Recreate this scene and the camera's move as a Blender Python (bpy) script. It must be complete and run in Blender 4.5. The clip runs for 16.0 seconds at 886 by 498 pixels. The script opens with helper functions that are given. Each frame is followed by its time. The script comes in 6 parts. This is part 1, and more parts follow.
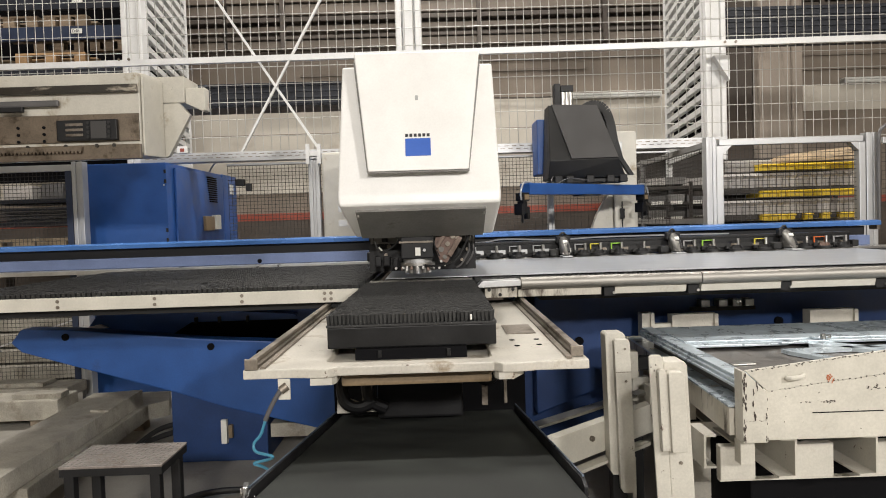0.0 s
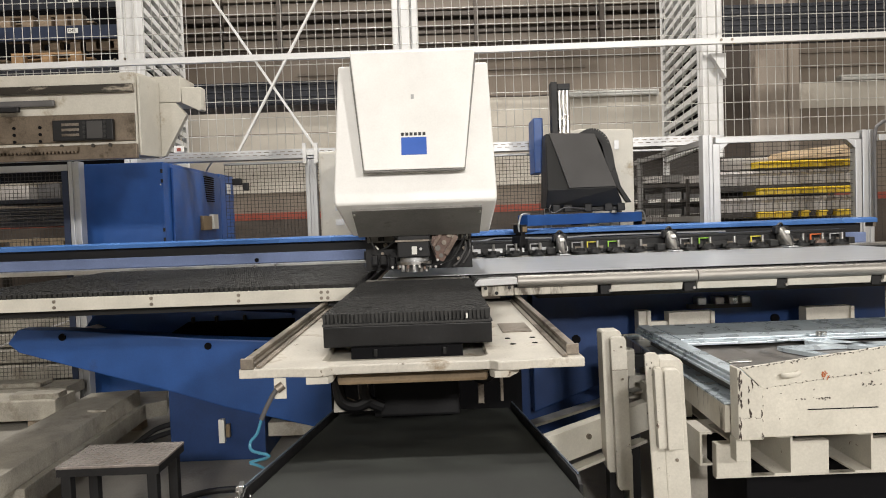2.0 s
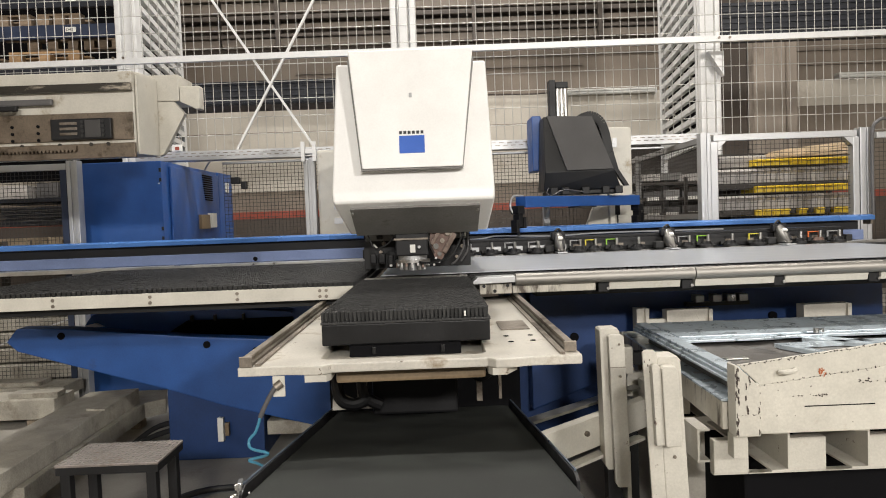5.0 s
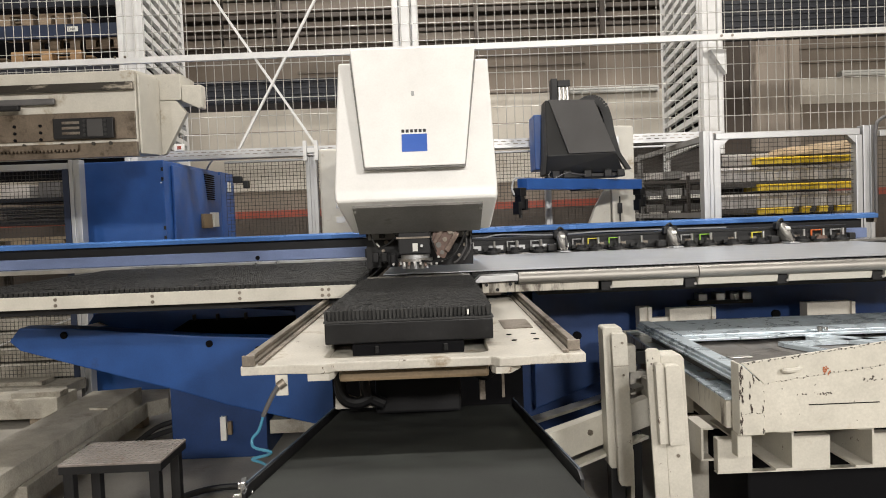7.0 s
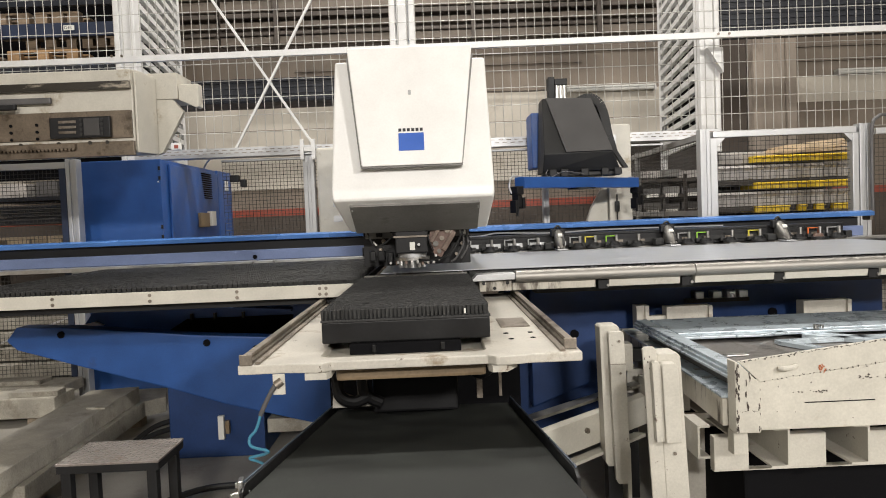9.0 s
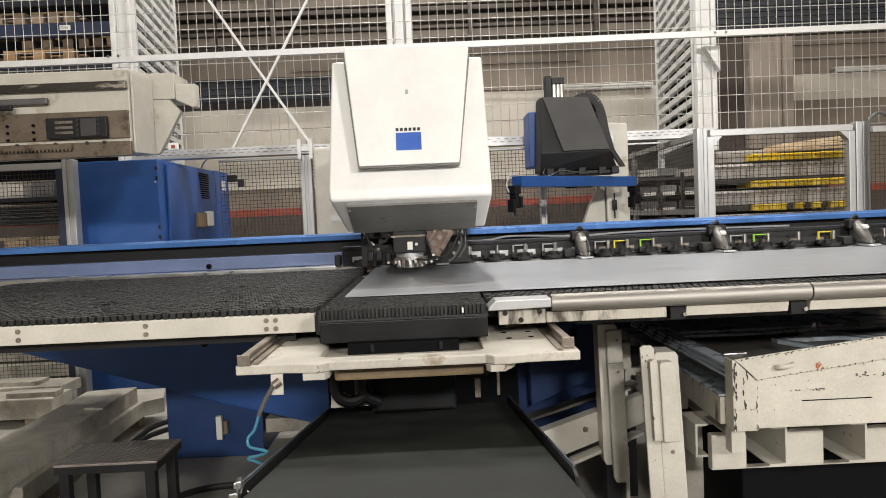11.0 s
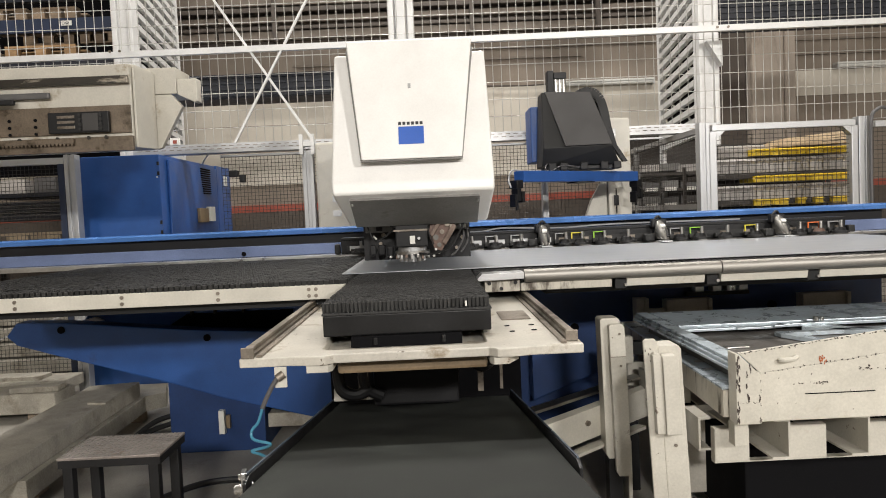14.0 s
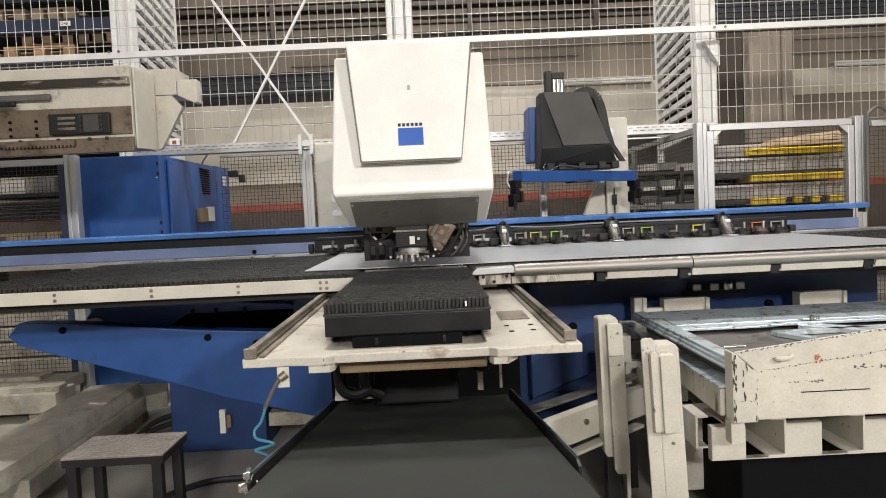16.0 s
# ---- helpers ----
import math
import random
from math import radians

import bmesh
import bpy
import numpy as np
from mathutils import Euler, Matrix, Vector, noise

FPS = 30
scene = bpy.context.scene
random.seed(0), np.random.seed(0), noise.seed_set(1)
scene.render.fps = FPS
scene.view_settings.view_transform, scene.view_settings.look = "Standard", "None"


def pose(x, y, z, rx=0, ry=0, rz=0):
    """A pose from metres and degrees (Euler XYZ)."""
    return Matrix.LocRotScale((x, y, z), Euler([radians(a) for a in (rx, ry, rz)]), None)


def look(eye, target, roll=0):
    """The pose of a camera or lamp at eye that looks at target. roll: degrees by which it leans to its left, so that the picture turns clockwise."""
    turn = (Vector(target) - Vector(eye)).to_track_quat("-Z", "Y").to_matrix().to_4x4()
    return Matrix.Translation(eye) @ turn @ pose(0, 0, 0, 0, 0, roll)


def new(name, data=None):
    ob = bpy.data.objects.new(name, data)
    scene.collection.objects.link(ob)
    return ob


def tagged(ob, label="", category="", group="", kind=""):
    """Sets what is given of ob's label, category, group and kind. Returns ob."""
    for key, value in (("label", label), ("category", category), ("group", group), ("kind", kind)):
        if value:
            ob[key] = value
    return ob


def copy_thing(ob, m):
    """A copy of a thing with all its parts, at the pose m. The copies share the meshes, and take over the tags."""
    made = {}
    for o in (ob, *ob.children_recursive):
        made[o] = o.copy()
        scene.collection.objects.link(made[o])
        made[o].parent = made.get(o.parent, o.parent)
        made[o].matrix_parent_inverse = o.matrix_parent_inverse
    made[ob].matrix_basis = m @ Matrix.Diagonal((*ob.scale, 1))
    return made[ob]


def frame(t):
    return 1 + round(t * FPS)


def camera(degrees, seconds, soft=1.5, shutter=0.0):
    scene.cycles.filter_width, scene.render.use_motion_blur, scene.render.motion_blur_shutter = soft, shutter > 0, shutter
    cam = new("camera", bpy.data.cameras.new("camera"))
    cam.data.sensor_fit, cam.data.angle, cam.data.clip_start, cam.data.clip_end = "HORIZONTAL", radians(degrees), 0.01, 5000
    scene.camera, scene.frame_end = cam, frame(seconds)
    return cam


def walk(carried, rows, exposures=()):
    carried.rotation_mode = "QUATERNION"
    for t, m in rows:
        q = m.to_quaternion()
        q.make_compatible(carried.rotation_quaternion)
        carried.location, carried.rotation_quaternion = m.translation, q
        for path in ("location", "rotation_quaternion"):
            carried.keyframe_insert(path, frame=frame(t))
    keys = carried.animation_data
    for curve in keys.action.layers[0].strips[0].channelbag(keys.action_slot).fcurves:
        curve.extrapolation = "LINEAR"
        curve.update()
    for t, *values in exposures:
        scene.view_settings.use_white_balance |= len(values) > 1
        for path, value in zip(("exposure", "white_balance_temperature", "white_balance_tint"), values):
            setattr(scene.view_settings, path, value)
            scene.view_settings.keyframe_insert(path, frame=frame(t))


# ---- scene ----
PATH = [
    (0, (0.0, 0.0, 1.321), (0.017, 1.998, 1.248), -1.8),
    (0.5, (0.0, 0.0, 1.32), (0.017, 1.999, 1.246), -1.9),
    (1, (-0.001, -0.002, 1.321), (0.02, 1.997, 1.245), -1.9),
    (1.5, (0.003, -0.001, 1.32), (0.024, 1.998, 1.245), -1.9),
    (2, (0.008, -0.003, 1.321), (0.03, 1.995, 1.244), -2.0),
    (2.5, (0.008, -0.007, 1.321), (0.031, 1.991, 1.242), -2.0),
    (3, (0.005, -0.006, 1.318), (0.029, 1.993, 1.241), -2.1),
    (3.5, (0.009, -0.011, 1.321), (0.034, 1.987, 1.242), -2.1),
    (4, (0.013, -0.011, 1.321), (0.039, 1.988, 1.241), -2.1),
    (6.5, (0.005, -0.004, 1.318), (0.027, 1.995, 1.234), -2.2),
    (7, (0.007, -0.004, 1.318), (0.027, 1.994, 1.234), -2.2),
    (7.5, (0.008, -0.007, 1.319), (0.03, 1.991, 1.234), -2.2),
    (8, (0.01, -0.009, 1.32), (0.033, 1.989, 1.232), -2.2),
    (8.5, (0.01, -0.01, 1.321), (0.034, 1.988, 1.233), -2.3),
    (9, (0.01, -0.007, 1.32), (0.036, 1.991, 1.231), -2.3),
    (11.5, (0.01, -0.009, 1.323), (0.044, 1.989, 1.23), -2.5),
    (12, (0.009, -0.01, 1.324), (0.044, 1.987, 1.23), -2.5),
    (12.5, (0.008, -0.003, 1.32), (0.043, 1.994, 1.226), -2.5),
    (13, (0.003, 0.001, 1.318), (0.03, 1.998, 1.22), -2.4),
    (13.5, (0.002, -0.002, 1.314), (0.03, 1.995, 1.212), -2.4),
    (14, (0.003, -0.007, 1.312), (0.032, 1.99, 1.21), -2.5),
    (14.5, (-0.009, 0.0, 1.311), (0.022, 1.997, 1.208), -2.5),
    (15, (-0.005, 0.0, 1.316), (0.027, 1.997, 1.211), -2.5),
    (15.5, (0.003, -0.005, 1.317), (0.037, 1.992, 1.212), -2.6),
    (16, (-0.003, -0.032, 1.321), (0.031, 1.965, 1.215), -2.6),
]
cam = camera(64.0, 16.0, soft=1.0)
walk(cam, [(t, look(eye, target, roll)) for t, eye, target, roll in PATH])

# ---- light, world, exposure ----
world = bpy.data.worlds.new("hall_air")
scene.world = world
world.use_nodes = True
world.node_tree.nodes["Background"].inputs[0].default_value = (1.0, 0.95, 0.88, 1)
world.node_tree.nodes["Background"].inputs[1].default_value = 0.12
scene.view_settings.exposure = -0.08

LAMP_TINT = (1.0, 0.955, 0.90)


def hall_lamp(x, y, z, power, sx=1.6, sy=0.5, aim=None):
    """One high-bay lamp of the hall: an area light just under its housing."""
    data = bpy.data.lights.new("hall_lamp_light", "AREA")
    data.shape, data.size, data.size_y = "RECTANGLE", sx, sy
    data.energy, data.color = power, LAMP_TINT
    ob = new("hall_lamp_light", data)
    ob.matrix_world = look((x, y, z), aim or (x, y + 0.001, 0))
    return ob


# row over the machine
for lx, ly, power in ((-4.2, 5.0, 220), (0.1, 5.2, 240), (4.0, 5.0, 190)):
    hall_lamp(lx, ly, 7.6, power, 0.9, 0.3)
# row near the rear wall, tilted towards the machine
for lx, power in ((-3.9, 120), (-0.75, 210), (0.55, 210), (4.2, 60)):
    hall_lamp(lx, 9.3, 7.6, power, 0.4, 0.3, (lx * 0.6, 1.6, 0.5))
# a lower row of lamps far behind the operator's place
for lx, ly, power in ((-4.6, -9.0, 230), (0.8, -9.0, 720), (6.2, -6.0, 600)):
    hall_lamp(lx, ly, 4.8, power, 1.2, 0.5, (lx * 0.3, 3.0, 1.4))


# ---- mesh helpers ----
ORG = {}


def thing(name, at, label, category, group="", kind=""):
    ob = new(name)
    ob.empty_display_size = 0.1
    ob.location = at
    ORG[ob] = Vector(at)
    return tagged(ob, label, category, group, kind)


def part(name, bm, material, parent, label="", at=None, smooth=False, kind=""):
    """Links a bmesh, given in world metres, as one mesh object under a thing or a part."""
    base = ORG[parent]
    org = Vector(at) if at is not None else base.copy()
    bmesh.ops.translate(bm, verts=bm.verts, vec=-org)
    me = bpy.data.meshes.new(name)
    bm.to_mesh(me)
    bm.free()
    me.materials.append(material)
    if smooth:
        me.shade_smooth()
        me.set_sharp_from_angle(angle=radians(35))
    ob = new(name, me)
    ob.parent, ob.location = parent, org - base
    ORG[ob] = org
    return tagged(ob, label, kind=kind)


def lone(name, bm, material, at, label, category, group="", kind="", smooth=False):
    """A thing that is one mesh."""
    org = Vector(at)
    bmesh.ops.translate(bm, verts=bm.verts, vec=-org)
    me = bpy.data.meshes.new(name)
    bm.to_mesh(me)
    bm.free()
    me.materials.append(material)
    if smooth:
        me.shade_smooth()
        me.set_sharp_from_angle(angle=radians(35))
    ob = new(name, me)
    ob.location = org
    ORG[ob] = org
    return tagged(ob, label, category, group, kind)


def B():
    return bmesh.new()


def box(bm, x0, x1, y0, y1, z0, z1, bev=0.0):
    vs = [bm.verts.new(p) for p in ((x0, y0, z0), (x1, y0, z0), (x1, y1, z0), (x0, y1, z0),
                                    (x0, y0, z1), (x1, y0, z1), (x1, y1, z1), (x0, y1, z1))]
    fs = [bm.faces.new([vs[i] for i in f]) for f in ((3, 2, 1, 0), (4, 5, 6, 7), (0, 1, 5, 4), (1, 2, 6, 5), (2, 3, 7, 6), (3, 0, 4, 7))]
    if bev:
        es = list({e for f in fs for e in f.edges})
        bmesh.ops.bevel(bm, geom=es, offset=bev, segments=2, affect="EDGES", profile=0.6)
    return bm


def obox(bm, m, sx, sy, sz, bev=0.0):
    """A box of those sizes centred on the pose m."""
    got = B()
    box(got, -sx / 2, sx / 2, -sy / 2, sy / 2, -sz / 2, sz / 2, bev)
    bmesh.ops.transform(got, matrix=m, verts=got.verts)
    me = bpy.data.meshes.new("t")
    got.to_mesh(me)
    got.free()
    bm.from_mesh(me)
    bpy.data.meshes.remove(me)
    return bm


def rod(bm, a, b, r, n=10, r2=None):
    a, b = Vector(a), Vector(b)
    d = b - a
    m = Matrix.Translation((a + b) / 2) @ d.to_track_quat("Z", "Y").to_matrix().to_4x4()
    bmesh.ops.create_cone(bm, cap_ends=True, segments=n, radius1=r, radius2=r if r2 is None else r2, depth=d.length, matrix=m)
    return bm


def bar(bm, a, b, w, h, up=(0, 0, 1)):
    """A rectangular bar from a to b."""
    a, b = Vector(a), Vector(b)
    d = (b - a).normalized()
    side = d.cross(Vector(up)).normalized()
    top = side.cross(d)
    vs = []
    for p in (a, b):
        for s, t in ((-1, -1), (1, -1), (1, 1), (-1, 1)):
            vs.append(bm.verts.new(p + side * s * w / 2 + top * t * h / 2))
    for f in ((3, 2, 1, 0), (4, 5, 6, 7), (0, 1, 5, 4), (1, 2, 6, 5), (2, 3, 7, 6), (3, 0, 4, 7)):
        bm.faces.new([vs[i] for i in f])
    return bm


def prism(bm, poly, axis, lo, hi, bev=0.0):
    """Extrudes a polygon. axis 'y': poly is (x, z); 'x': (y, z); 'z': (x, y)."""
    def at(p, c):
        return {"x": (c, p[0], p[1]), "y": (p[0], c, p[1]), "z": (p[0], p[1], c)}[axis]
    a = [bm.verts.new(at(p, lo)) for p in poly]
    b = [bm.verts.new(at(p, hi)) for p in poly]
    fs = [bm.faces.new(a), bm.faces.new(b[::-1])]
    n = len(poly)
    fs += [bm.faces.new((a[i], b[i], b[(i + 1) % n], a[(i + 1) % n])) for i in range(n)]
    bmesh.ops.recalc_face_normals(bm, faces=fs)
    if bev:
        es = list({e for f in fs for e in f.edges})
        bmesh.ops.bevel(bm, geom=es, offset=bev, segments=2, affect="EDGES", profile=0.6)
    return bm


def loft(bm, rings, bev=0.0):
    """Skins closed rings of equal length."""
    vv = [[bm.verts.new(p) for p in r] for r in rings]
    n = len(rings[0])
    fs = [bm.faces.new(vv[0]), bm.faces.new(vv[-1][::-1])]
    for r0, r1 in zip(vv, vv[1:]):
        fs += [bm.faces.new((r0[i], r1[i], r1[(i + 1) % n], r0[(i + 1) % n])) for i in range(n)]
    bmesh.ops.recalc_face_normals(bm, faces=fs)
    if bev:
        es = list({e for f in fs for e in f.edges})
        bmesh.ops.bevel(bm, geom=es, offset=bev, segments=3, affect="EDGES", profile=0.5)
    return bm


def tube(bm, pts, r, n=8):
    """A round hose through points, with mitred rings."""
    pts = [Vector(p) for p in pts]
    rings, up = [], Vector((0.13, 0.21, 1)).normalized()
    for i, p in enumerate(pts):
        d = (pts[min(i + 1, len(pts) - 1)] - pts[max(i - 1, 0)]).normalized()
        s = d.cross(up).normalized()
        u = s.cross(d)
        rings.append([p + (s * math.cos(2 * math.pi * k / n) + u * math.sin(2 * math.pi * k / n)) * r for k in range(n)])
    return loft(bm, rings)


def smooth_path(pts, steps=6):
    """Catmull-Rom points through pts."""
    pts = [Vector(p) for p in pts]
    out = []
    for i in range(len(pts) - 1):
        p0, p1, p2, p3 = pts[max(i - 1, 0)], pts[i], pts[i + 1], pts[min(i + 2, len(pts) - 1)]
        for k in range(steps):
            t = k / steps
            out.append(0.5 * ((2 * p1) + (p2 - p0) * t + (2 * p0 - 5 * p1 + 4 * p2 - p3) * t * t + (3 * p1 - p0 - 3 * p2 + p3) * t ** 3))
    return out + [pts[-1]]


# ---- materials ----
def material(name, color, rough=0.5, metal=0.0, vary=0.12, scale=6.0, fine=120.0, bump=0.03, stain=None, stain_at=0.62, stain_scale=3.0,
             stretch=(1, 1, 1), chip=None, chip_at=0.66, chip_scale=14.0, coat=0.0, island=0.0, spec=0.5):
    m = bpy.data.materials.new(name)
    m.use_nodes = True
    nt = m.node_tree
    nodes, links = nt.nodes, nt.links
    bsdf = nodes["Principled BSDF"]
    tc = nodes.new("ShaderNodeTexCoord")
    mp = nodes.new("ShaderNodeMapping")
    mp.inputs["Scale"].default_value = stretch
    links.new(tc.outputs["Object"], mp.inputs[0])

    def nz(s, detail=4.0, rgh=0.6):
        n = nodes.new("ShaderNodeTexNoise")
        n.inputs["Scale"].default_value, n.inputs["Detail"].default_value, n.inputs["Roughness"].default_value = s, detail, rgh
        links.new(mp.outputs[0], n.inputs["Vector"])
        return n.outputs["Fac"]

    def ramp(fac, a, b):
        r = nodes.new("ShaderNodeMapRange")
        r.inputs[1].default_value, r.inputs[2].default_value = a, b
        links.new(fac, r.inputs[0])
        return r.outputs[0]

    def mix(fac, a, b, kind="MIX"):
        x = nodes.new("ShaderNodeMix")
        x.data_type, x.blend_type = "RGBA", kind
        for sock, v in ((x.inputs[0], fac), (x.inputs[6], a), (x.inputs[7], b)):
            if isinstance(v, (int, float)):
                sock.default_value = v
            elif isinstance(v, tuple):
                sock.default_value = (*v, 1)
            else:
                links.new(v, sock)
        return x.outputs[2]

    lo = tuple(c * (1 - vary * 1.6) for c in color)
    hi = tuple(min(1, c * (1 + vary)) for c in color)
    big, small = nz(scale), nz(fine, 3.0)
    col = mix(ramp(big, 0.3, 0.7), lo, hi)
    grey = mix(ramp(small, 0.3, 0.7), (1 - vary,) * 3, (1 + vary * 0.5,) * 3)
    col = mix(1.0, col, grey, "MULTIPLY")
    if stain:
        col = mix(ramp(nz(stain_scale, 6.0, 0.7), stain_at, stain_at + 0.12), col, stain)
    if chip:
        col = mix(ramp(nz(chip_scale, 8.0, 0.75), chip_at, chip_at + 0.03), col, chip)
    if island:
        geo = nodes.new("ShaderNodeNewGeometry")
        info = nodes.new("ShaderNodeObjectInfo")
        add = nodes.new("ShaderNodeMath")
        add.operation = "ADD"
        links.new(geo.outputs["Random Per Island"], add.inputs[0])
        links.new(info.outputs["Random"], add.inputs[1])
        fr = nodes.new("ShaderNodeMath")
        fr.operation = "FRACT"
        links.new(add.outputs[0], fr.inputs[0])
        col = mix(1.0, col, mix(fr.outputs[0], (1 - island,) * 3, (1 + island,) * 3), "MULTIPLY")
    links.new(col, bsdf.inputs["Base Color"])
    rr = nodes.new("ShaderNodeMapRange")
    rr.inputs[1].default_value, rr.inputs[2].default_value = 0.25, 0.75
    rr.inputs[3].default_value, rr.inputs[4].default_value = max(0.03, rough - 0.1), min(1, rough + 0.1)
    links.new(big, rr.inputs[0])
    links.new(rr.outputs[0], bsdf.inputs["Roughness"])
    bsdf.inputs["Metallic"].default_value = metal
    bsdf.inputs["Coat Weight"].default_value = coat
    bsdf.inputs["Specular IOR Level"].default_value = spec
    if bump:
        bp = nodes.new("ShaderNodeBump")
        bp.inputs["Strength"].default_value, bp.inputs["Distance"].default_value = min(1, bump * 6), 0.002
        links.new(small, bp.inputs["Height"])
        links.new(bp.outputs[0], bsdf.inputs["Normal"])
    return m


DARK_CHIP = (0.05, 0.035, 0.028)
M_HEAD = material("head_white_paint", (0.86, 0.855, 0.835), 0.38, vary=0.03, bump=0.01)
M_ARM = material("dirty_cream_paint", (0.54, 0.515, 0.45), 0.45, vary=0.08, stain=(0.27, 0.21, 0.13), stain_at=0.57, stain_scale=4, chip=(0.10, 0.08, 0.06), chip_at=0.66, chip_scale=7)
M_GREASE = material("black_grease", (0.03, 0.025, 0.018), 0.4, metal=0.2, vary=0.3, stain=(0.34, 0.30, 0.24), stain_at=0.52, stain_scale=7, stretch=(0.6, 1, 2))
M_RACK = material("brown_oily_steel", (0.17, 0.135, 0.10), 0.42, metal=0.5, vary=0.2, stain=(0.05, 0.036, 0.022), stain_at=0.54, stain_scale=7)
M_PAN = material("grimy_cream_paint", (0.52, 0.49, 0.42), 0.5, vary=0.1, stain=(0.07, 0.055, 0.04), stain_at=0.5, stain_scale=14, stretch=(1, 1, 0.25))
M_CHIP = material("bared_dark_primer", DARK_CHIP, 0.6, vary=0.2, bump=0)
M_RUST = material("rust_orange", (0.42, 0.12, 0.04), 0.7, bump=0)
M_HEAD_GREY = material("grey_sheet_paint", (0.10, 0.097, 0.097), 0.45, vary=0.1)
M_UNDER = material("mid_grey_sheet_paint", (0.21, 0.205, 0.195), 0.45, vary=0.15, stain=(0.10, 0.09, 0.08), stain_at=0.6, stain_scale=6)
M_CLAMP = material("worn_clamp_steel", (0.17, 0.163, 0.15), 0.38, metal=0.45, vary=0.15, fine=60, stain=(0.16, 0.14, 0.12), stain_at=0.6, stain_scale=14)
M_DIE = material("ground_die_steel", (0.36, 0.335, 0.30), 0.42, metal=0.3, vary=0.15, stain=(0.18, 0.155, 0.12), stain_at=0.58, stain_scale=9)
M_CREAM = material("cream_machine_paint", (0.60, 0.575, 0.505), 0.45, vary=0.07, stain=(0.36, 0.30, 0.21), stain_at=0.60, stain_scale=5, bump=0.02)
M_CREAM_WORN = material("worn_cream_paint", (0.58, 0.555, 0.485), 0.5, vary=0.08, stain=(0.38, 0.31, 0.23), stain_at=0.6, stain_scale=4,
                        chip=DARK_CHIP, chip_at=0.66, chip_scale=10)
M_CREAM_SOFT = material("scuffed_cream_paint", (0.56, 0.535, 0.47), 0.5, vary=0.08, stain=(0.44, 0.38, 0.30), stain_at=0.6, stain_scale=4,
                        chip=(0.14, 0.10, 0.075), chip_at=0.635, chip_scale=16)
M_BLUE = material("blue_machine_paint", (0.020, 0.085, 0.30), 0.42, vary=0.1, stain=(0.02, 0.05, 0.16), stain_at=0.64)
# shaded copy of the machine blue, for frame and feet under the table
M_BLUE_SHADED = material("shaded_blue_paint", (0.011, 0.042, 0.15), 0.45, vary=0.12)
M_BEAM = material("pale_blue_coated_steel", (0.085, 0.22, 0.56), 0.24, metal=0.25, vary=0.12, scale=2.0, stain=(0.16, 0.26, 0.55), stain_at=0.6, stain_scale=1.2)
M_BEAM_LOW = material("grey_blue_steel", (0.20, 0.26, 0.45), 0.33, metal=0.4, vary=0.12, scale=2.0)
M_BLACK = material("black_steel", (0.008, 0.008, 0.009), 0.5, spec=0.35, vary=0.2)
M_MATT = material("matt_black_plastic", (0.018, 0.018, 0.018), 0.62, vary=0.15)
M_LIFT = material("black_lift_paint", (0.010, 0.0098, 0.0095), 0.5, spec=0.35, vary=0.2, stain=(0.02, 0.019, 0.018), stain_at=0.62)
M_BRISTLE = material("black_nylon_bristle", (0.016, 0.016, 0.0155), 0.55, vary=0.25, island=0.6)
M_COVER = material("dark_cover_paint", (0.042, 0.04, 0.039), 0.5, vary=0.1)
M_BLOCK = material("black_box_paint", (0.007, 0.007, 0.0075), 0.42, vary=0.25, spec=0.3, stain=(0.03, 0.03, 0.03), stain_at=0.66)
M_ROLLER = material("satin_roller_steel", (0.35, 0.335, 0.31), 0.5, metal=0.9, vary=0.12, fine=30, stretch=(0.3, 3, 3))
M_STEEL = material("bare_steel", (0.55, 0.54, 0.52), 0.32, metal=1.0, vary=0.1, fine=60)
M_STEEL_DULL = material("dull_greased_steel", (0.27, 0.235, 0.195), 0.45, metal=0.7, vary=0.2, stain=(0.06, 0.045, 0.03), stain_at=0.54)
M_SHEET = material("rolled_sheet_metal", (0.48, 0.50, 0.53), 0.37, metal=0.65, vary=0.035, scale=2.2, fine=24, stretch=(1, 7, 1), bump=0.004)
M_GALV = material("galvanised_sheet", (0.55, 0.625, 0.68), 0.30, metal=0.3, vary=0.15, scale=9, fine=40, stain=(0.52, 0.58, 0.62), stain_at=0.62, bump=0.004)
M_ALU = material("anodised_aluminium", (0.47, 0.475, 0.48), 0.45, metal=0.7, vary=0.05, bump=0.01)
M_GALV_RAIL = material("white_zinc_rail", (0.66, 0.66, 0.65), 0.45, metal=0.2, vary=0.06)
M_SLAT = material("bright_zinc_slat", (0.56, 0.56, 0.545), 0.45, metal=0.1, vary=0.06)
M_PLATE = material("oil_stained_cream", (0.55, 0.52, 0.455), 0.45, vary=0.1, stain=(0.25, 0.19, 0.12), stain_at=0.58, stain_scale=6, chip=(0.12, 0.09, 0.06), chip_at=0.64, chip_scale=22)
M_WIRE = material("zinc_wire", (0.50, 0.49, 0.46), 0.5, metal=0.4, vary=0.05, bump=0)
M_WIRE_DARK = material("dark_mesh_wire", (0.06, 0.055, 0.05), 0.5, metal=0.3, vary=0.05, bump=0)
M_BELT = material("belt_rubber", (0.026, 0.029, 0.026), 0.8, spec=0.25, vary=0.4, scale=5, fine=330, stain=(0.038, 0.041, 0.036), stain_at=0.6, stain_scale=2.5, bump=0.08)
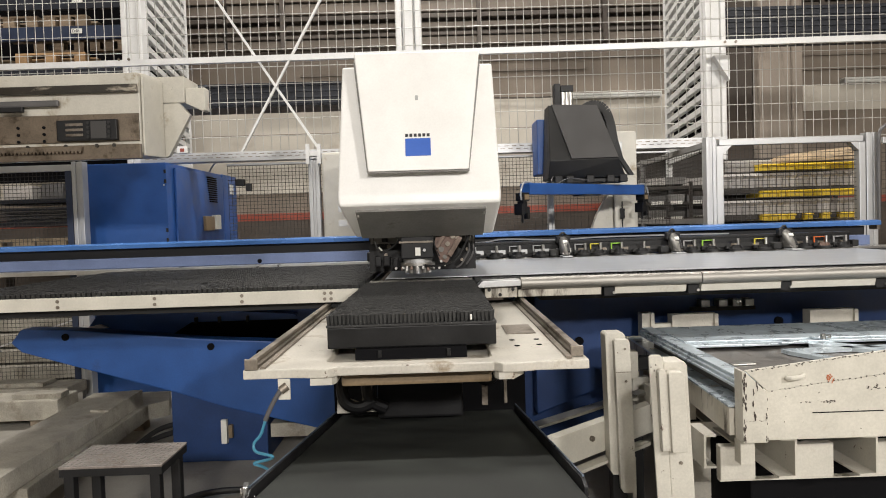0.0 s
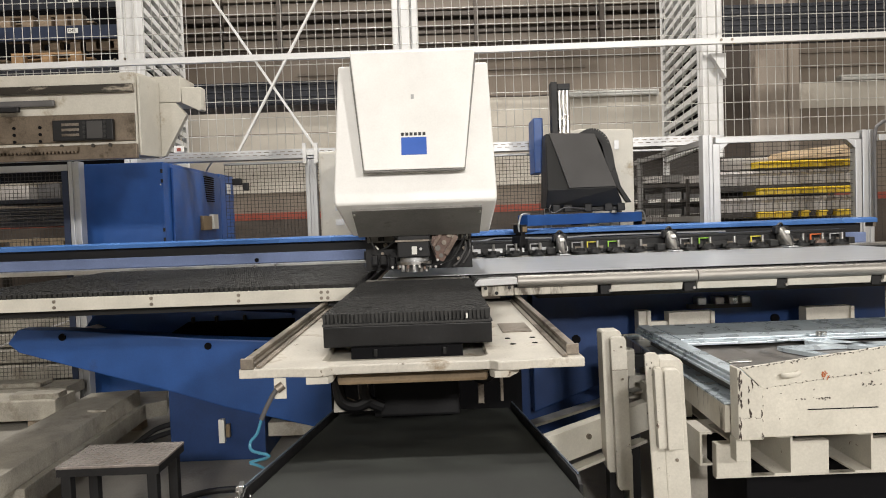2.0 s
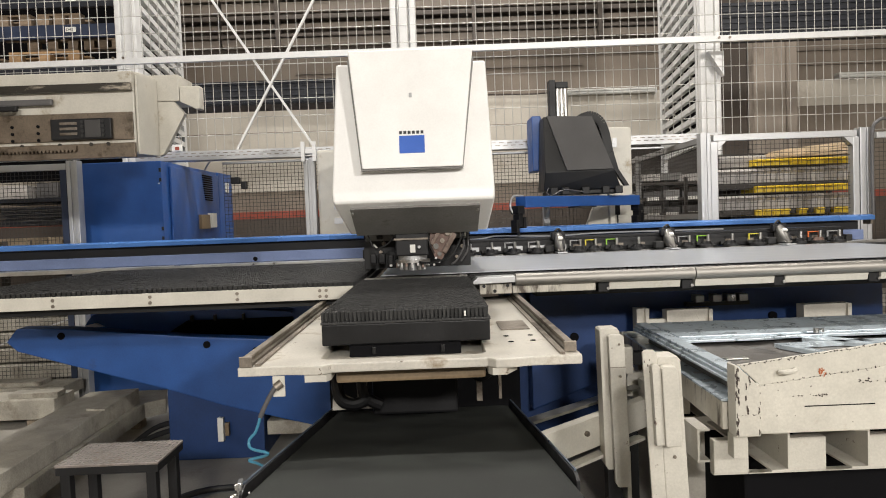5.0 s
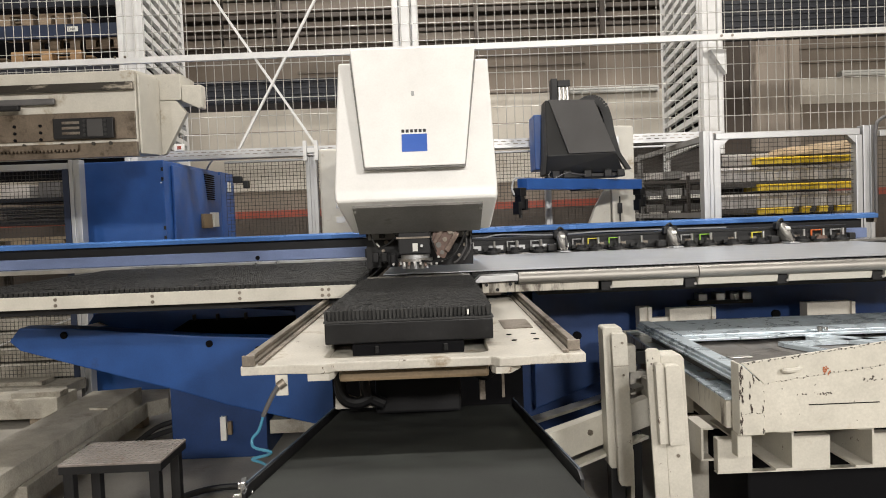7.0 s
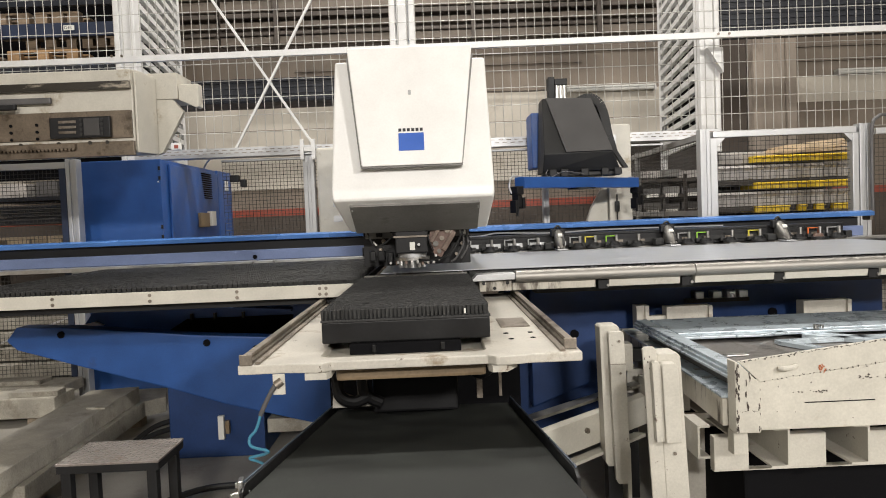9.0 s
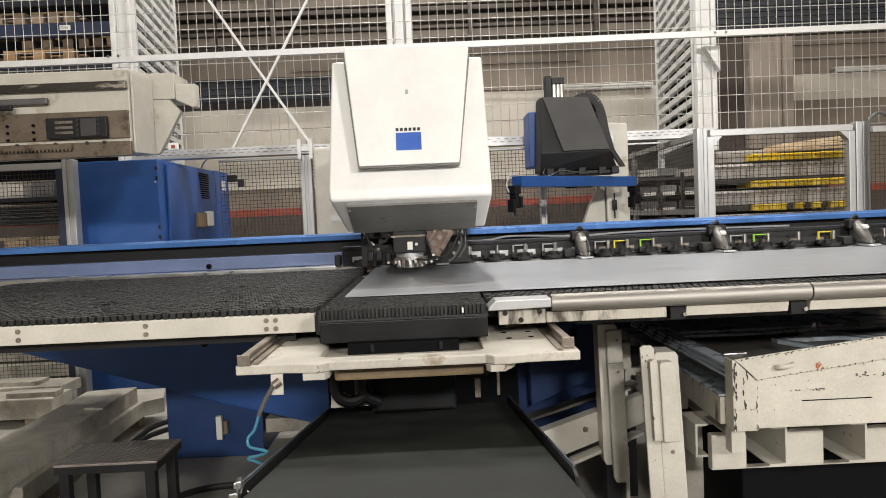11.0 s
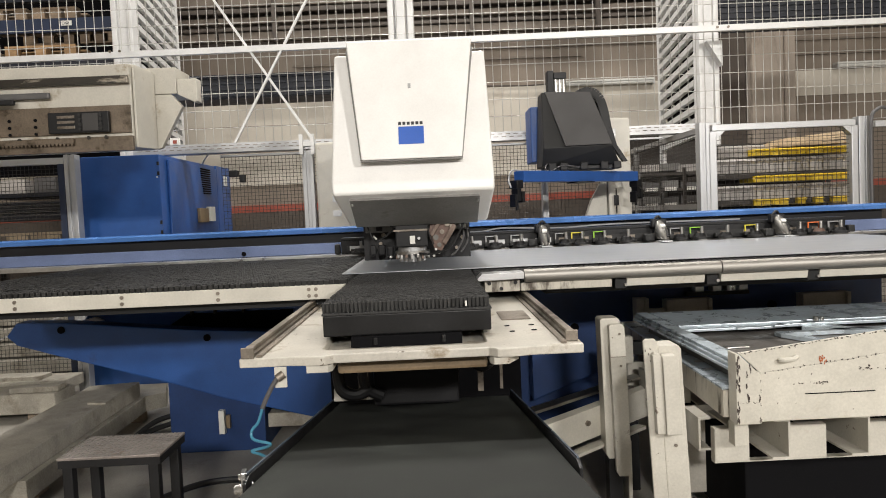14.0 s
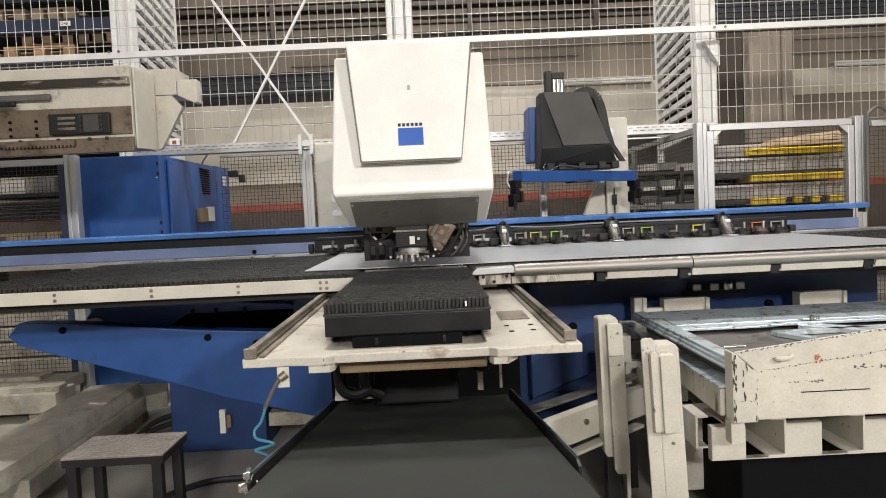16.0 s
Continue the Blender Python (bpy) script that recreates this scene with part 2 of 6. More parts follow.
M_FLOOR = material("hall_concrete", (0.36, 0.34, 0.30), 0.6, vary=0.2, scale=1.6, stain=(0.22, 0.20, 0.17), stain_at=0.56, stain_scale=1.6, bump=0.04)
M_WALL = material("beige_block_wall", (0.245, 0.205, 0.165), 0.8, vary=0.16, scale=0.9, stain=(0.19, 0.155, 0.12), stain_at=0.50, stain_scale=0.6)
M_WALL_LIGHT = material("pale_plaster_wall", (0.56, 0.52, 0.45), 0.8, vary=0.08, scale=0.8, stain=(0.38, 0.33, 0.27), stain_at=0.54, stain_scale=0.6)
M_WALL_DARK = material("brown_cladding", (0.085, 0.068, 0.055), 0.75, vary=0.2, scale=0.9)
M_RIB = material("dusty_conduit", (0.185, 0.155, 0.125), 0.6, vary=0.1)
M_PIPE = material("dark_pipe", (0.085, 0.07, 0.058), 0.6, vary=0.2)
M_REDBAND = material("red_band_paint", (0.30, 0.065, 0.04), 0.6, vary=0.1)
M_CONC = material("stained_concrete", (0.36, 0.31, 0.26), 0.85, vary=0.15, scale=1.2, stain=(0.16, 0.13, 0.105), stain_at=0.52, stain_scale=1.0, stretch=(2.5, 2.5, 0.5))
M_WOOD = material("pallet_wood", (0.42, 0.26, 0.13), 0.75, vary=0.2, fine=40, stretch=(1, 6, 6), island=0.2)
M_WOOD_DUSTY = material("dusty_pallet_wood", (0.27, 0.20, 0.135), 0.8, vary=0.2, fine=40, stretch=(1, 6, 6), island=0.2)
M_WOOD_PALE = material("pale_pallet_wood", (0.52, 0.41, 0.28), 0.75, vary=0.15, fine=40, stretch=(1, 6, 6), island=0.15)
M_WOOD_OLD = material("weathered_timber", (0.33, 0.27, 0.20), 0.8, vary=0.25, fine=50, stretch=(5, 1, 5), stain=(0.15, 0.12, 0.09), stain_at=0.55)
M_GIRDER = material("dusty_steel_girder", (0.38, 0.355, 0.30), 0.65, metal=0.0, vary=0.2, stain=(0.19, 0.165, 0.13), stain_at=0.56, stain_scale=5)
M_TRAY = material("dark_blue_tray_steel", (0.008, 0.011, 0.019), 0.5, vary=0.15)
M_TRAY_BLUE = material("blue_tray_steel", (0.016, 0.027, 0.06), 0.5, vary=0.15)
# near-black that paints the shade inside racks, gaps, holes and recesses
M_INSIDE = material("painted_shade_black", (0.006, 0.006, 0.007), 0.9, spec=0.1, vary=0.1)
M_LABEL = material("white_label", (0.78, 0.77, 0.72), 0.6, vary=0.03, bump=0)
M_INK = material("dark_ink", (0.03, 0.03, 0.035), 0.6, vary=0.03, bump=0)
M_LOGO_BLUE = material("bright_blue_plate", (0.035, 0.12, 0.50), 0.4, vary=0.04, bump=0)
M_YELLOW = material("yellow_bin_plastic", (0.72, 0.50, 0.02), 0.45, vary=0.08, island=0.12)
M_BIN_GREY = material("grey_bin_plastic", (0.42, 0.395, 0.37), 0.5, vary=0.1, island=0.18)
M_SHELF_DARK = material("brown_dark_shelf", (0.035, 0.028, 0.022), 0.6, vary=0.15)
M_HOSE_BLUE = material("blue_air_hose", (0.06, 0.24, 0.36), 0.35, vary=0.06, bump=0)
M_HOSE_BLACK = material("black_hose", (0.015, 0.015, 0.015), 0.5, vary=0.1)
M_CHEQUER = material("chequer_plate", (0.30, 0.265, 0.245), 0.42, metal=0.6, vary=0.2, fine=50, stain=(0.20, 0.14, 0.11), stain_at=0.55, stain_scale=10, bump=0.1)
M_RED_PLATE = material("rusty_brown_plate", (0.15, 0.095, 0.075), 0.5, metal=0.3, vary=0.2)
M_BRASS = material("brass_fitting", (0.60, 0.46, 0.22), 0.35, metal=1.0, vary=0.1)
M_OILED = material("brown_oiled_steel", (0.20, 0.145, 0.115), 0.4, metal=0.3, vary=0.2, stain=(0.09, 0.06, 0.045), stain_at=0.55, stain_scale=20)
M_STACK = material("dark_sheet_stack", (0.15, 0.14, 0.13), 0.45, metal=0.3, vary=0.2, scale=3, stretch=(6, 1, 1), stain=(0.08, 0.07, 0.06), stain_at=0.58, stain_scale=3)
M_RAIL_EDGE = material("worn_blue_black_edge", (0.16, 0.20, 0.26), 0.35, metal=0.6, vary=0.25, fine=60)
M_TAN = material("tan_oiled_steel", (0.24, 0.175, 0.105), 0.5, vary=0.15, stain=(0.16, 0.11, 0.07), stain_at=0.55)
M_GREEN_CLIP = material("green_clip", (0.30, 0.62, 0.04), 0.45, bump=0)
M_YELLOW_CLIP = material("yellow_clip", (0.80, 0.68, 0.05), 0.45, bump=0)
M_ORANGE_CLIP = material("orange_clip", (0.80, 0.17, 0.03), 0.45, bump=0)
M_GREY_CLIP = material("grey_clip", (0.42, 0.42, 0.42), 0.45, bump=0)
M_TUBE_LAMP = material("lamp_cover", (0.60, 0.60, 0.57), 0.4, bump=0, vary=0.04)
M_CEILING = material("ceiling_sheet", (0.45, 0.44, 0.42), 0.8, vary=0.08, scale=0.6)

# ---- the hall ----
HX0, HX1, HY0, HY1, HZ = -9.0, 9.0, -12.0, 11.0, 8.0
lone("floor", box(B(), HX0, HX1, HY0, HY1 + 0.3, -0.2, 0.0), M_FLOOR, (0, 0, 0), "stained grey concrete hall floor", "floor", kind="structure")
lone("ceiling", box(B(), HX0, HX1, HY0, HY1 + 0.3, HZ, HZ + 0.2), M_CEILING, (0, 0, HZ), "grey sheet ceiling of the hall", "ceiling", kind="structure")
lone("wall_west", box(B(), HX0 - 0.3, HX0, HY0, HY1 + 0.3, 0, HZ), M_WALL, (HX0, 0, 0), "plain beige hall wall", "wall", kind="structure")
lone("wall_east", box(B(), HX1, HX1 + 0.3, HY0, HY1 + 0.3, 0, HZ), M_WALL, (HX1, 0, 0), "plain beige hall wall", "wall", kind="structure")
lone("wall_south", box(B(), HX0 - 0.3, HX1 + 0.3, HY0 - 0.3, HY0, 0, HZ), M_WALL, (0, HY0, 0), "plain beige hall wall", "wall", kind="structure")
# rear wall: pale lower field, brown cladding above
bm = B()
box(bm, HX0 - 0.3, HX1 + 0.3, HY1, HY1 + 0.3, 0, HZ)
wall_n = lone("wall_north", bm, M_WALL, (0, HY1, 0), "beige block wall behind the fence, stained", "wall", kind="structure")
part("dado", box(B(), HX0, HX1, HY1 - 0.02, HY1 - 0.004, 0, 1.44), M_WALL_DARK, wall_n, "dark brown wainscot")
part("band", box(B(), HX0, HX1, HY1 - 0.024, HY1 - 0.004, 1.444, 1.55), M_REDBAND, wall_n, "red painted band")
part("plaster_field", box(B(), HX0, 4.75, HY1 - 0.02, HY1 - 0.004, 1.85, 3.2), M_WALL_LIGHT, wall_n, "pale plaster field")
part("plaster_field", box(B(), 5.25, HX1, HY1 - 0.02, HY1 - 0.004, 2.88, 3.26), M_WALL_LIGHT, wall_n, "pale plaster field")
part("cladding", box(B(), HX0, HX1, HY1 - 0.06, HY1 - 0.004, 3.93, HZ - 0.01), M_WALL_DARK, wall_n, "brown corrugated cladding")
for z, h, d, mt in ((4.02, 0.11, 0.16, M_RIB), (4.26, 0.09, 0.14, M_RIB), (4.52, 0.16, 0.12, M_RIB), (4.14, 0.05, 0.20, M_PIPE), (4.40, 0.07, 0.20, M_PIPE), (4.70, 0.09, 0.16, M_RIB)):
    for x0, x1 in ((-8.8, -3.1), (-3.05, 0.72), (0.76, 2.6), (2.66, 8.8)):
        bm = B()
        box(bm, x0, x1, HY1 - 0.06 - d, HY1 - 0.062, z, z + h, 0.012)
        part("cable_duct" if mt is M_RIB else "pipe", bm, mt, wall_n)
for x in (-5.2, -2.2, 0.74, 2.63, 5.9):
    part("duct_bracket", box(B(), x - 0.03, x + 0.03, HY1 - 0.30, HY1 - 0.062, 3.98, 4.95), M_PIPE, wall_n)
for z, x0, x1 in ((3.62, -2.0, 2.4), (3.78, -1.2, 4.4), (3.50, 4.9, 8.5), (3.72, 5.3, 8.5)):
    part("wall_rail", box(B(), x0, x1, HY1 - 0.05, HY1 - 0.006, z, z + 0.03), M_RIB, wall_n)
for z in (2.35, 2.75):
    part("mortar_groove", box(B(), -6, 4.7, HY1 - 0.0205, HY1 - 0.006, z, z + 0.012), M_WALL, wall_n)
bm = B()
tube(bm, smooth_path([(-2.5, 10.93, 3.30), (0.2, 10.93, 3.24), (1.6, 10.93, 3.20), (2.0, 10.93, 3.24)]), 0.012, 6)
part("cable", bm, M_PIPE, wall_n)


def wall_lamp(x0, x1, z):
    t = thing("tube_lamp", ((x0 + x1) / 2, 10.9, z), "grey strip lamp housing, unlit, fixed to the wall", "lamp", "strip lamps on the rear wall")
    bm = B()
    box(bm, x0, x1, 10.84, 10.976, z + 0.02, z + 0.05, 0.006)
    part("housing", bm, M_TUBE_LAMP, t)
    bm = B()
    rod(bm, (x0 + 0.02, 10.88, z), (x1 - 0.02, 10.88, z), 0.03, 10)
    part("tube", bm, M_TUBE_LAMP, t, smooth=True)
    for x in (x0, x1 - 0.03):
        part("end_cap", box(B(), x, x + 0.03, 10.84, 10.976, z - 0.035, z + 0.019), M_ALU, t)


wall_lamp(2.1, 3.5, 3.18)
wall_lamp(6.3, 7.9, 3.30)
wall_lamp(-2.8, -1.4, 3.22)
wall_lamp(-1.2, -0.4, 3.24)

# concrete columns before the wall
for x0, x1, lbl in ((4.72, 5.18, "stained grey concrete column with rust streaks"), (-4.25, -3.85, "stained grey concrete column")):
    c = thing("column", ((x0 + x1) / 2, 10.4, 0), lbl, "column", kind="structure")
    part("shaft", box(B(), x0, x1, 10.25, 10.9, 0, HZ, 0.02), M_CONC, c)
    part("strip", box(B(), x0 - 0.42, x0 - 0.02, 10.45, 10.9, 0, HZ), M_WALL_DARK, c)
    part("flange", box(B(), x1 + 0.004, x1 + 0.14, 10.2, 10.9, 0, HZ, 0.01), M_CONC, c)


# ---- storage towers behind the fence ----
def tower(xp, side, group):
    """side: the way in which the slatted frame runs back from the front post."""
    t = thing("storage_tower", (xp, 7.2, 0), "white steel storage tower post with slatted side frame", "storage rack", group)
    w = 0.20
    bm = B()
    box(bm, xp - w / 2, xp - w / 2 + 0.05, 7.0, 7.16, 0, 6.6, 0.008)
    box(bm, xp - w / 2 + 0.052, xp + w / 2 - 0.052, 7.03, 7.14, 0, 6.6)
    box(bm, xp + w / 2 - 0.05, xp + w / 2, 7.0, 7.16, 0, 6.6, 0.008)
    part("post", bm, M_GALV_RAIL, t)
    xb = xp - side * 0.07
    for k in range(34):
        z = 2.0 + k * 0.128
        bm = B()
        bar(bm, (xb, 7.18, z), (xb + side * 0.26, 9.0, z), 0.05, 0.058)
        part("slat", bm, M_SLAT, t)
    bm = B()
    box(bm, xb + side * 0.27 - 0.03, xb + side * 0.27 + 0.03, 9.02, 9.1, 0, 6.6)
    part("rear_post", bm, M_GALV_RAIL, t)
    for k in range(8):
        z = 2.1 + k * 0.55
        bm = B()
        bar(bm, (xb + side * 0.05, 7.3, z), (xb + side * 0.28, 8.9, z + 0.5), 0.012, 0.02)
        part("brace", bm, M_WIRE, t)
    # near-black panel standing in for the shade inside the tower
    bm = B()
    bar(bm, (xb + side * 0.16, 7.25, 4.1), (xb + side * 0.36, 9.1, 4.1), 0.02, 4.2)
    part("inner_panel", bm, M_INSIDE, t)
    bm = B()
    prism(bm, [(xp - 0.06, 2.86), (xp + 0.09, 2.86), (xp + 0.09, 2.62)], "y", 6.90, 6.98)
    part("gusset", bm, M_GALV_RAIL, t)
    return t


tower(-2.905, -1, "storage towers behind the fence")
tower(2.80, 1, "storage towers behind the fence")


def tray(x0, x1, y0, y1, z0, z1, mt, lbl, ribs=True):
    t = thing("storage_tray", ((x0 + x1) / 2, (y0 + y1) / 2, z0), lbl, "tray", "trays in the storage towers")
    bm = B()
    box(bm, x0, x1, y0, y1, z0, z0 + 0.03)
    part("base", bm, mt, t)
    bm = B()
    box(bm, x0, x1, y0 - 0.03, y0 - 0.002, z0, z1, 0.006)
    part("front_lip", bm, mt, t)
    n = max(1, int((z1 - z0) / 0.05))
    for k in range(n):
        z = z0 + (k + 0.5) * (z1 - z0) / n
        part("rib", box(B(), x0 + 0.02, x1 - 0.02, y0 - 0.05, y0 - 0.031, z - 0.010, z + 0.010), mt, t)
    part("end_plate", box(B(), x0 - 0.03, x0 - 0.002, y0 - 0.05, y1, z0 - 0.01, z1 + 0.02), mt, t)
    part("end_plate", box(B(), x1 + 0.002, x1 + 0.03, y0 - 0.05, y1, z0 - 0.01, z1 + 0.02), mt, t)
    return t


def pallet(x0, y0, z, lx=0.8, ly=1.1, mt=M_WOOD, lbl="orange-brown wooden pallet lying on a dark tray", grp="pallets in the rack"):
    t = thing("wooden_pallet", (x0, y0, z), lbl, "pallet", grp)
    for k in range(5):
        y = y0 + k * (ly - 0.1) / 4
        part("deck_board", box(B(), x0, x0 + lx, y, y + 0.1, z + 0.112, z + 0.132), mt, t)
    for y in (y0, y0 + ly / 2 - 0.05, y0 + ly - 0.1):
        for k in range(3):
            x = x0 + k * (lx - 0.12) / 2
            part("block", box(B(), x, x + 0.12, y, y + 0.1, z + 0.02, z + 0.11), mt, t)
        part("bottom_board", box(B(), x0, x0 + lx, y, y + 0.1, z, z + 0.018), mt, t)
    return t


# dark rack on the far left with trays and pallets
rack = thing("pallet_rack", (-4.1, 8.0, 0), "dark storage rack with black trays", "rack")
# back and side panels paint the deep shade of the rack's inside
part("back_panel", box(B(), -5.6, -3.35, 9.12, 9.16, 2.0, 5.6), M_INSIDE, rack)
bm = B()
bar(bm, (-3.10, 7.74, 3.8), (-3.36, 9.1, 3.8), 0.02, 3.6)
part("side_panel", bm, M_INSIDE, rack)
for z in (3.12, 3.51, 3.83, 4.25):
    part("shelf", box(B(), -5.6, -3.12, 7.62, 7.72, z - 0.04, z), M_TRAY, rack)
    part("shelf_beam", box(B(), -5.6, -3.12, 7.56, 7.618, z - 0.14, z), M_TRAY_BLUE if z in (3.51,) else M_TRAY, rack)
# unseen cover, added to keep the overhead lamps out of the rack
part("top_cover", box(B(), -5.6, -3.1, 7.56, 9.16, 5.61, 5.65), M_TRAY, rack)
for x in (-5.55, -3.19):
    part("upright", box(B(), x, x + 0.07, 7.63, 7.72, 0, 5.6), M_TRAY, rack)
pallet(-4.40, 7.62, 3.122, 0.74)
pallet(-4.75, 7.62, 3.512, 0.6, mt=M_WOOD_DUSTY, lbl="dusty brown wooden pallet lying on a blue tray")
pallet(-4.08, 7.62, 3.512, 0.45, mt=M_WOOD_DUSTY, lbl="dusty brown wooden pallet lying on a blue tray")
pallet(-5.2, 7.62, 3.122, 0.6, mt=M_WOOD_DUSTY, lbl="dusty brown wooden pallet lying on a dark tray")


def tag_plate(x, y, z):
    t = thing("shelf_tag", (x, y, z), "white shelf tag with dark characters", "label", "tags on the shelf beams")
    part("card", box(B(), x, x + 0.11, y - 0.006, y, z, z + 0.05), M_LABEL, t)
    cu = bpy.data.curves.new("characters", "FONT")
    cu.body, cu.size, cu.extrude = {0: "D48", 1: "C21"}[0 if z < 3.6 else 1], 0.044, 0.0006
    cu.materials.append(M_INK)
    ob = new("characters", cu)
    ob.parent = t
    ob.matrix_local = pose(0.008, -0.0075, 0.01, 90, 0, 0)


tag_plate(-3.76, 7.555, 3.43)
tag_plate(-3.74, 7.555, 3.75)

tray(-2.79, -0.35, 7.3, 7.7, 2.56, 2.80, M_TRAY, "long dark ribbed steel tray behind the fence")
tray(2.935, 5.4, 7.15, 7.40, 3.04, 3.38, M_TRAY, "long dark ribbed steel tray behind the fence")

# white upright duct rising behind the punching head
d = thing("upright_duct", (-0.23, 7.6, 0), "white vertical duct rising behind the fence", "duct")
for x0, x1 in ((-0.36, -0.30), (-0.285, -0.175), (-0.16, -0.10)):
    part("channel", box(B(), x0, x1, 7.55, 7.65, 0, 6.4, 0.01), M_GALV_RAIL, d)
part("bracket", box(B(), -0.37, -0.09, 7.66, 7.7, 2.2, 6.4), M_GALV_RAIL, d)


# ---- fence ----
def mesh_wires(x0, x1, y, z0, z1, dx, dz, r, mt, parent, name="wire_mesh"):
    vs, fs = [], []

    def stick(a0, a1, c, vertical):
        b = len(vs)
        for u in (a0, a1):
            for s, q in ((-r, 0), (0, -r), (r, 0), (0, r)):
                vs.append((c + s, y + q, u) if vertical else (u, y + r * 1.6 + q, c + s))
        for k in range(4):
            fs.append((b + k, b + (k + 1) % 4, b + 4 + (k + 1) % 4, b + 4 + k))
    n = int(round((x1 - x0) / dx))
    for i in range(n + 1):
        stick(z0, z1, x0 + i * (x1 - x0) / n, True)
    n = int(round((z1 - z0) / dz))
    for i in range(n + 1):
        stick(x0, x1, z0 + i * (z1 - z0) / n, False)
    org = ORG[parent]
    me = bpy.data.meshes.new(name)
    me.from_pydata([(a - org.x, b - org.y, c - org.z) for a, b, c in vs], [], fs)
    me.materials.append(mt)
    ob = new(name, me)
    ob.parent = parent
    return tagged(ob, kind="stuff")


high = thing("high_fence", (0, 6.6, 0), "tall zinc wire mesh fence with white horizontal rail", "fence")
mesh_wires(-5.6, 5.6, 6.62, 2.02, 5.2, 0.079, 0.16, 0.0034, M_WIRE, high)
bm = B()
bar(bm, (-5.6, 6.57, 2.858), (5.6, 6.57, 2.908), 0.05, 0.054)
part("rail", bm, M_GALV_RAIL, high)
for x in (-2.84, -2.75, 2.70, 2.80):
    bm = B()
    rod(bm, (x, 6.535, 2.90), (x, 6.546, 2.90), 0.012, 8)
    part("bolt", bm, M_STEEL_DULL, high)
for a, b in (((-1.98, 6.57, 3.48), (-1.02, 6.57, 1.98)), ((-0.94, 6.56, 3.48), (-1.78, 6.56, 2.0))):
    bm = B()
    bar(bm, a, b, 0.02, 0.028, up=(0, 1, 0))
    part("cross_brace", bm, M_GALV_RAIL, high)


def panel_fence(name, x0, x1, y, z0, z1, posts, lbl, cell=0.032, post_w=0.08, top=0.05, wire=M_WIRE_DARK, bar_r=0.0021, perforated=False):
    t = thing(name, ((x0 + x1) / 2, y, 0), lbl, "fence", "machine fence")
    mesh_wires(x0, x1, y, z0, z1 - top, cell, cell, bar_r, wire, t)
    for i, (p, w) in enumerate(posts):
        bm = B()
        box(bm, p - w / 2, p - w * 0.12, y - 0.045, y + 0.045, 0, z1 + 0.02, 0.005)
        box(bm, p - w * 0.12, p + w * 0.12, y - 0.036, y + 0.036, 0, z1 + 0.015)
        box(bm, p + w * 0.12, p + w / 2, y - 0.045, y + 0.045, 0, z1 + 0.02, 0.005)
        part("post", bm, M_ALU, t)
    bm = B()
    box(bm, x0, x1, y - 0.03, y + 0.03, z1 - top, z1, 0.004)
    part("top_rail", bm, M_ALU, t)
    bm = B()
    box(bm, x0, x1, y - 0.02, y + 0.02, z0 - 0.03, z0 + 0.004)
    part("bottom_rail", bm, M_ALU, t)
    return t


# far-left panel
fl = panel_fence("mesh_fence", -4.6, -2.84, 5.62, 0.12, 1.87, ((-2.79, 0.085),), "aluminium framed mesh fence panel beside the blue cabinet", wire=M_WIRE_DARK)
part("inner_frame", box(B(), -2.888, -2.84, 5.585, 5.655, 0.1, 1.82), M_TRAY_BLUE, fl)
# middle stretch with perforated cable tray on top
fm = panel_fence("mesh_fence", -1.86, 2.12, 6.42, 0.12, 1.91, ((-1.08, 0.10), (1.04, 0.055)), "mesh fence with perforated cable tray along the top", top=0.018)
bm = B()
box(bm, -2.6, 2.62, 6.34, 6.53, 1.935, 1.945)
box(bm, -2.6, 2.62, 6.330, 6.339, 1.93, 2.01)
part("cable_tray", bm, M_ALU, fm, "perforated zinc cable tray")
for k in range(74):
    x = -2.56 + k * 0.07
    for j, z in enumerate((1.935, 1.96)):
        part("slot", box(B(), x + 0.035 * j, x + 0.035 * j + 0.04, 6.325, 6.3295, z + 0.026, z + 0.032), M_STEEL_DULL, fm) 
tc = thing("tray_clamp", (-1.06, 6.30, 1.9), "zinc bracket clamped round the cable tray", "bracket")
part("jaw", box(B(), -1.13, -1.10, 6.28, 6.32, 1.88, 2.055), M_GALV_RAIL, tc)
part("jaw", box(B(), -1.03, -1.00, 6.28, 6.32, 1.88, 2.055), M_GALV_RAIL, tc)
part("bridge", box(B(), -1.098, -1.032, 6.29, 6.32, 1.95, 1.99), M_GALV_RAIL, tc)
# white housing behind the head
wh = thing("white_housing", (-0.75, 6.05, 0), "white sheet-metal housing beside the fence post", "machine housing")
bm = B()
box(bm, -0.925, -0.5, 5.85, 6.15, 0, 1.93, 0.02)
part("body", bm, M_CREAM, wh)
for z in (1.32, 1.44, 1.56):
    part("vent", box(B(), -0.80, -0.73, 5.843, 5.849, z, z + 0.05), M_ALU, wh)
# right panel with rounded inner frame
fr = panel_fence("mesh_fence", 2.28, 3.44, 5.7, 0.12, 1.92, ((2.21, 0.08), (3.50, 0.09)), "aluminium framed mesh fence door before the shelves", cell=0.036)
for x0, x1 in ((2.252, 2.31), (3.40, 3.452)):
    part("door_stile", box(B(), x0, x1, 5.66, 5.74, 0.1, 1.868, 0.006), M_ALU, fr)
for sx, x in ((1, 2.31), (-1, 3.40)):
    bm = B()
    prism(bm, [(x, 1.868), (x + sx * 0.07, 1.868), (x, 1.80)], "y", 5.665, 5.735)
    part("corner_web", bm, M_ALU, fr)
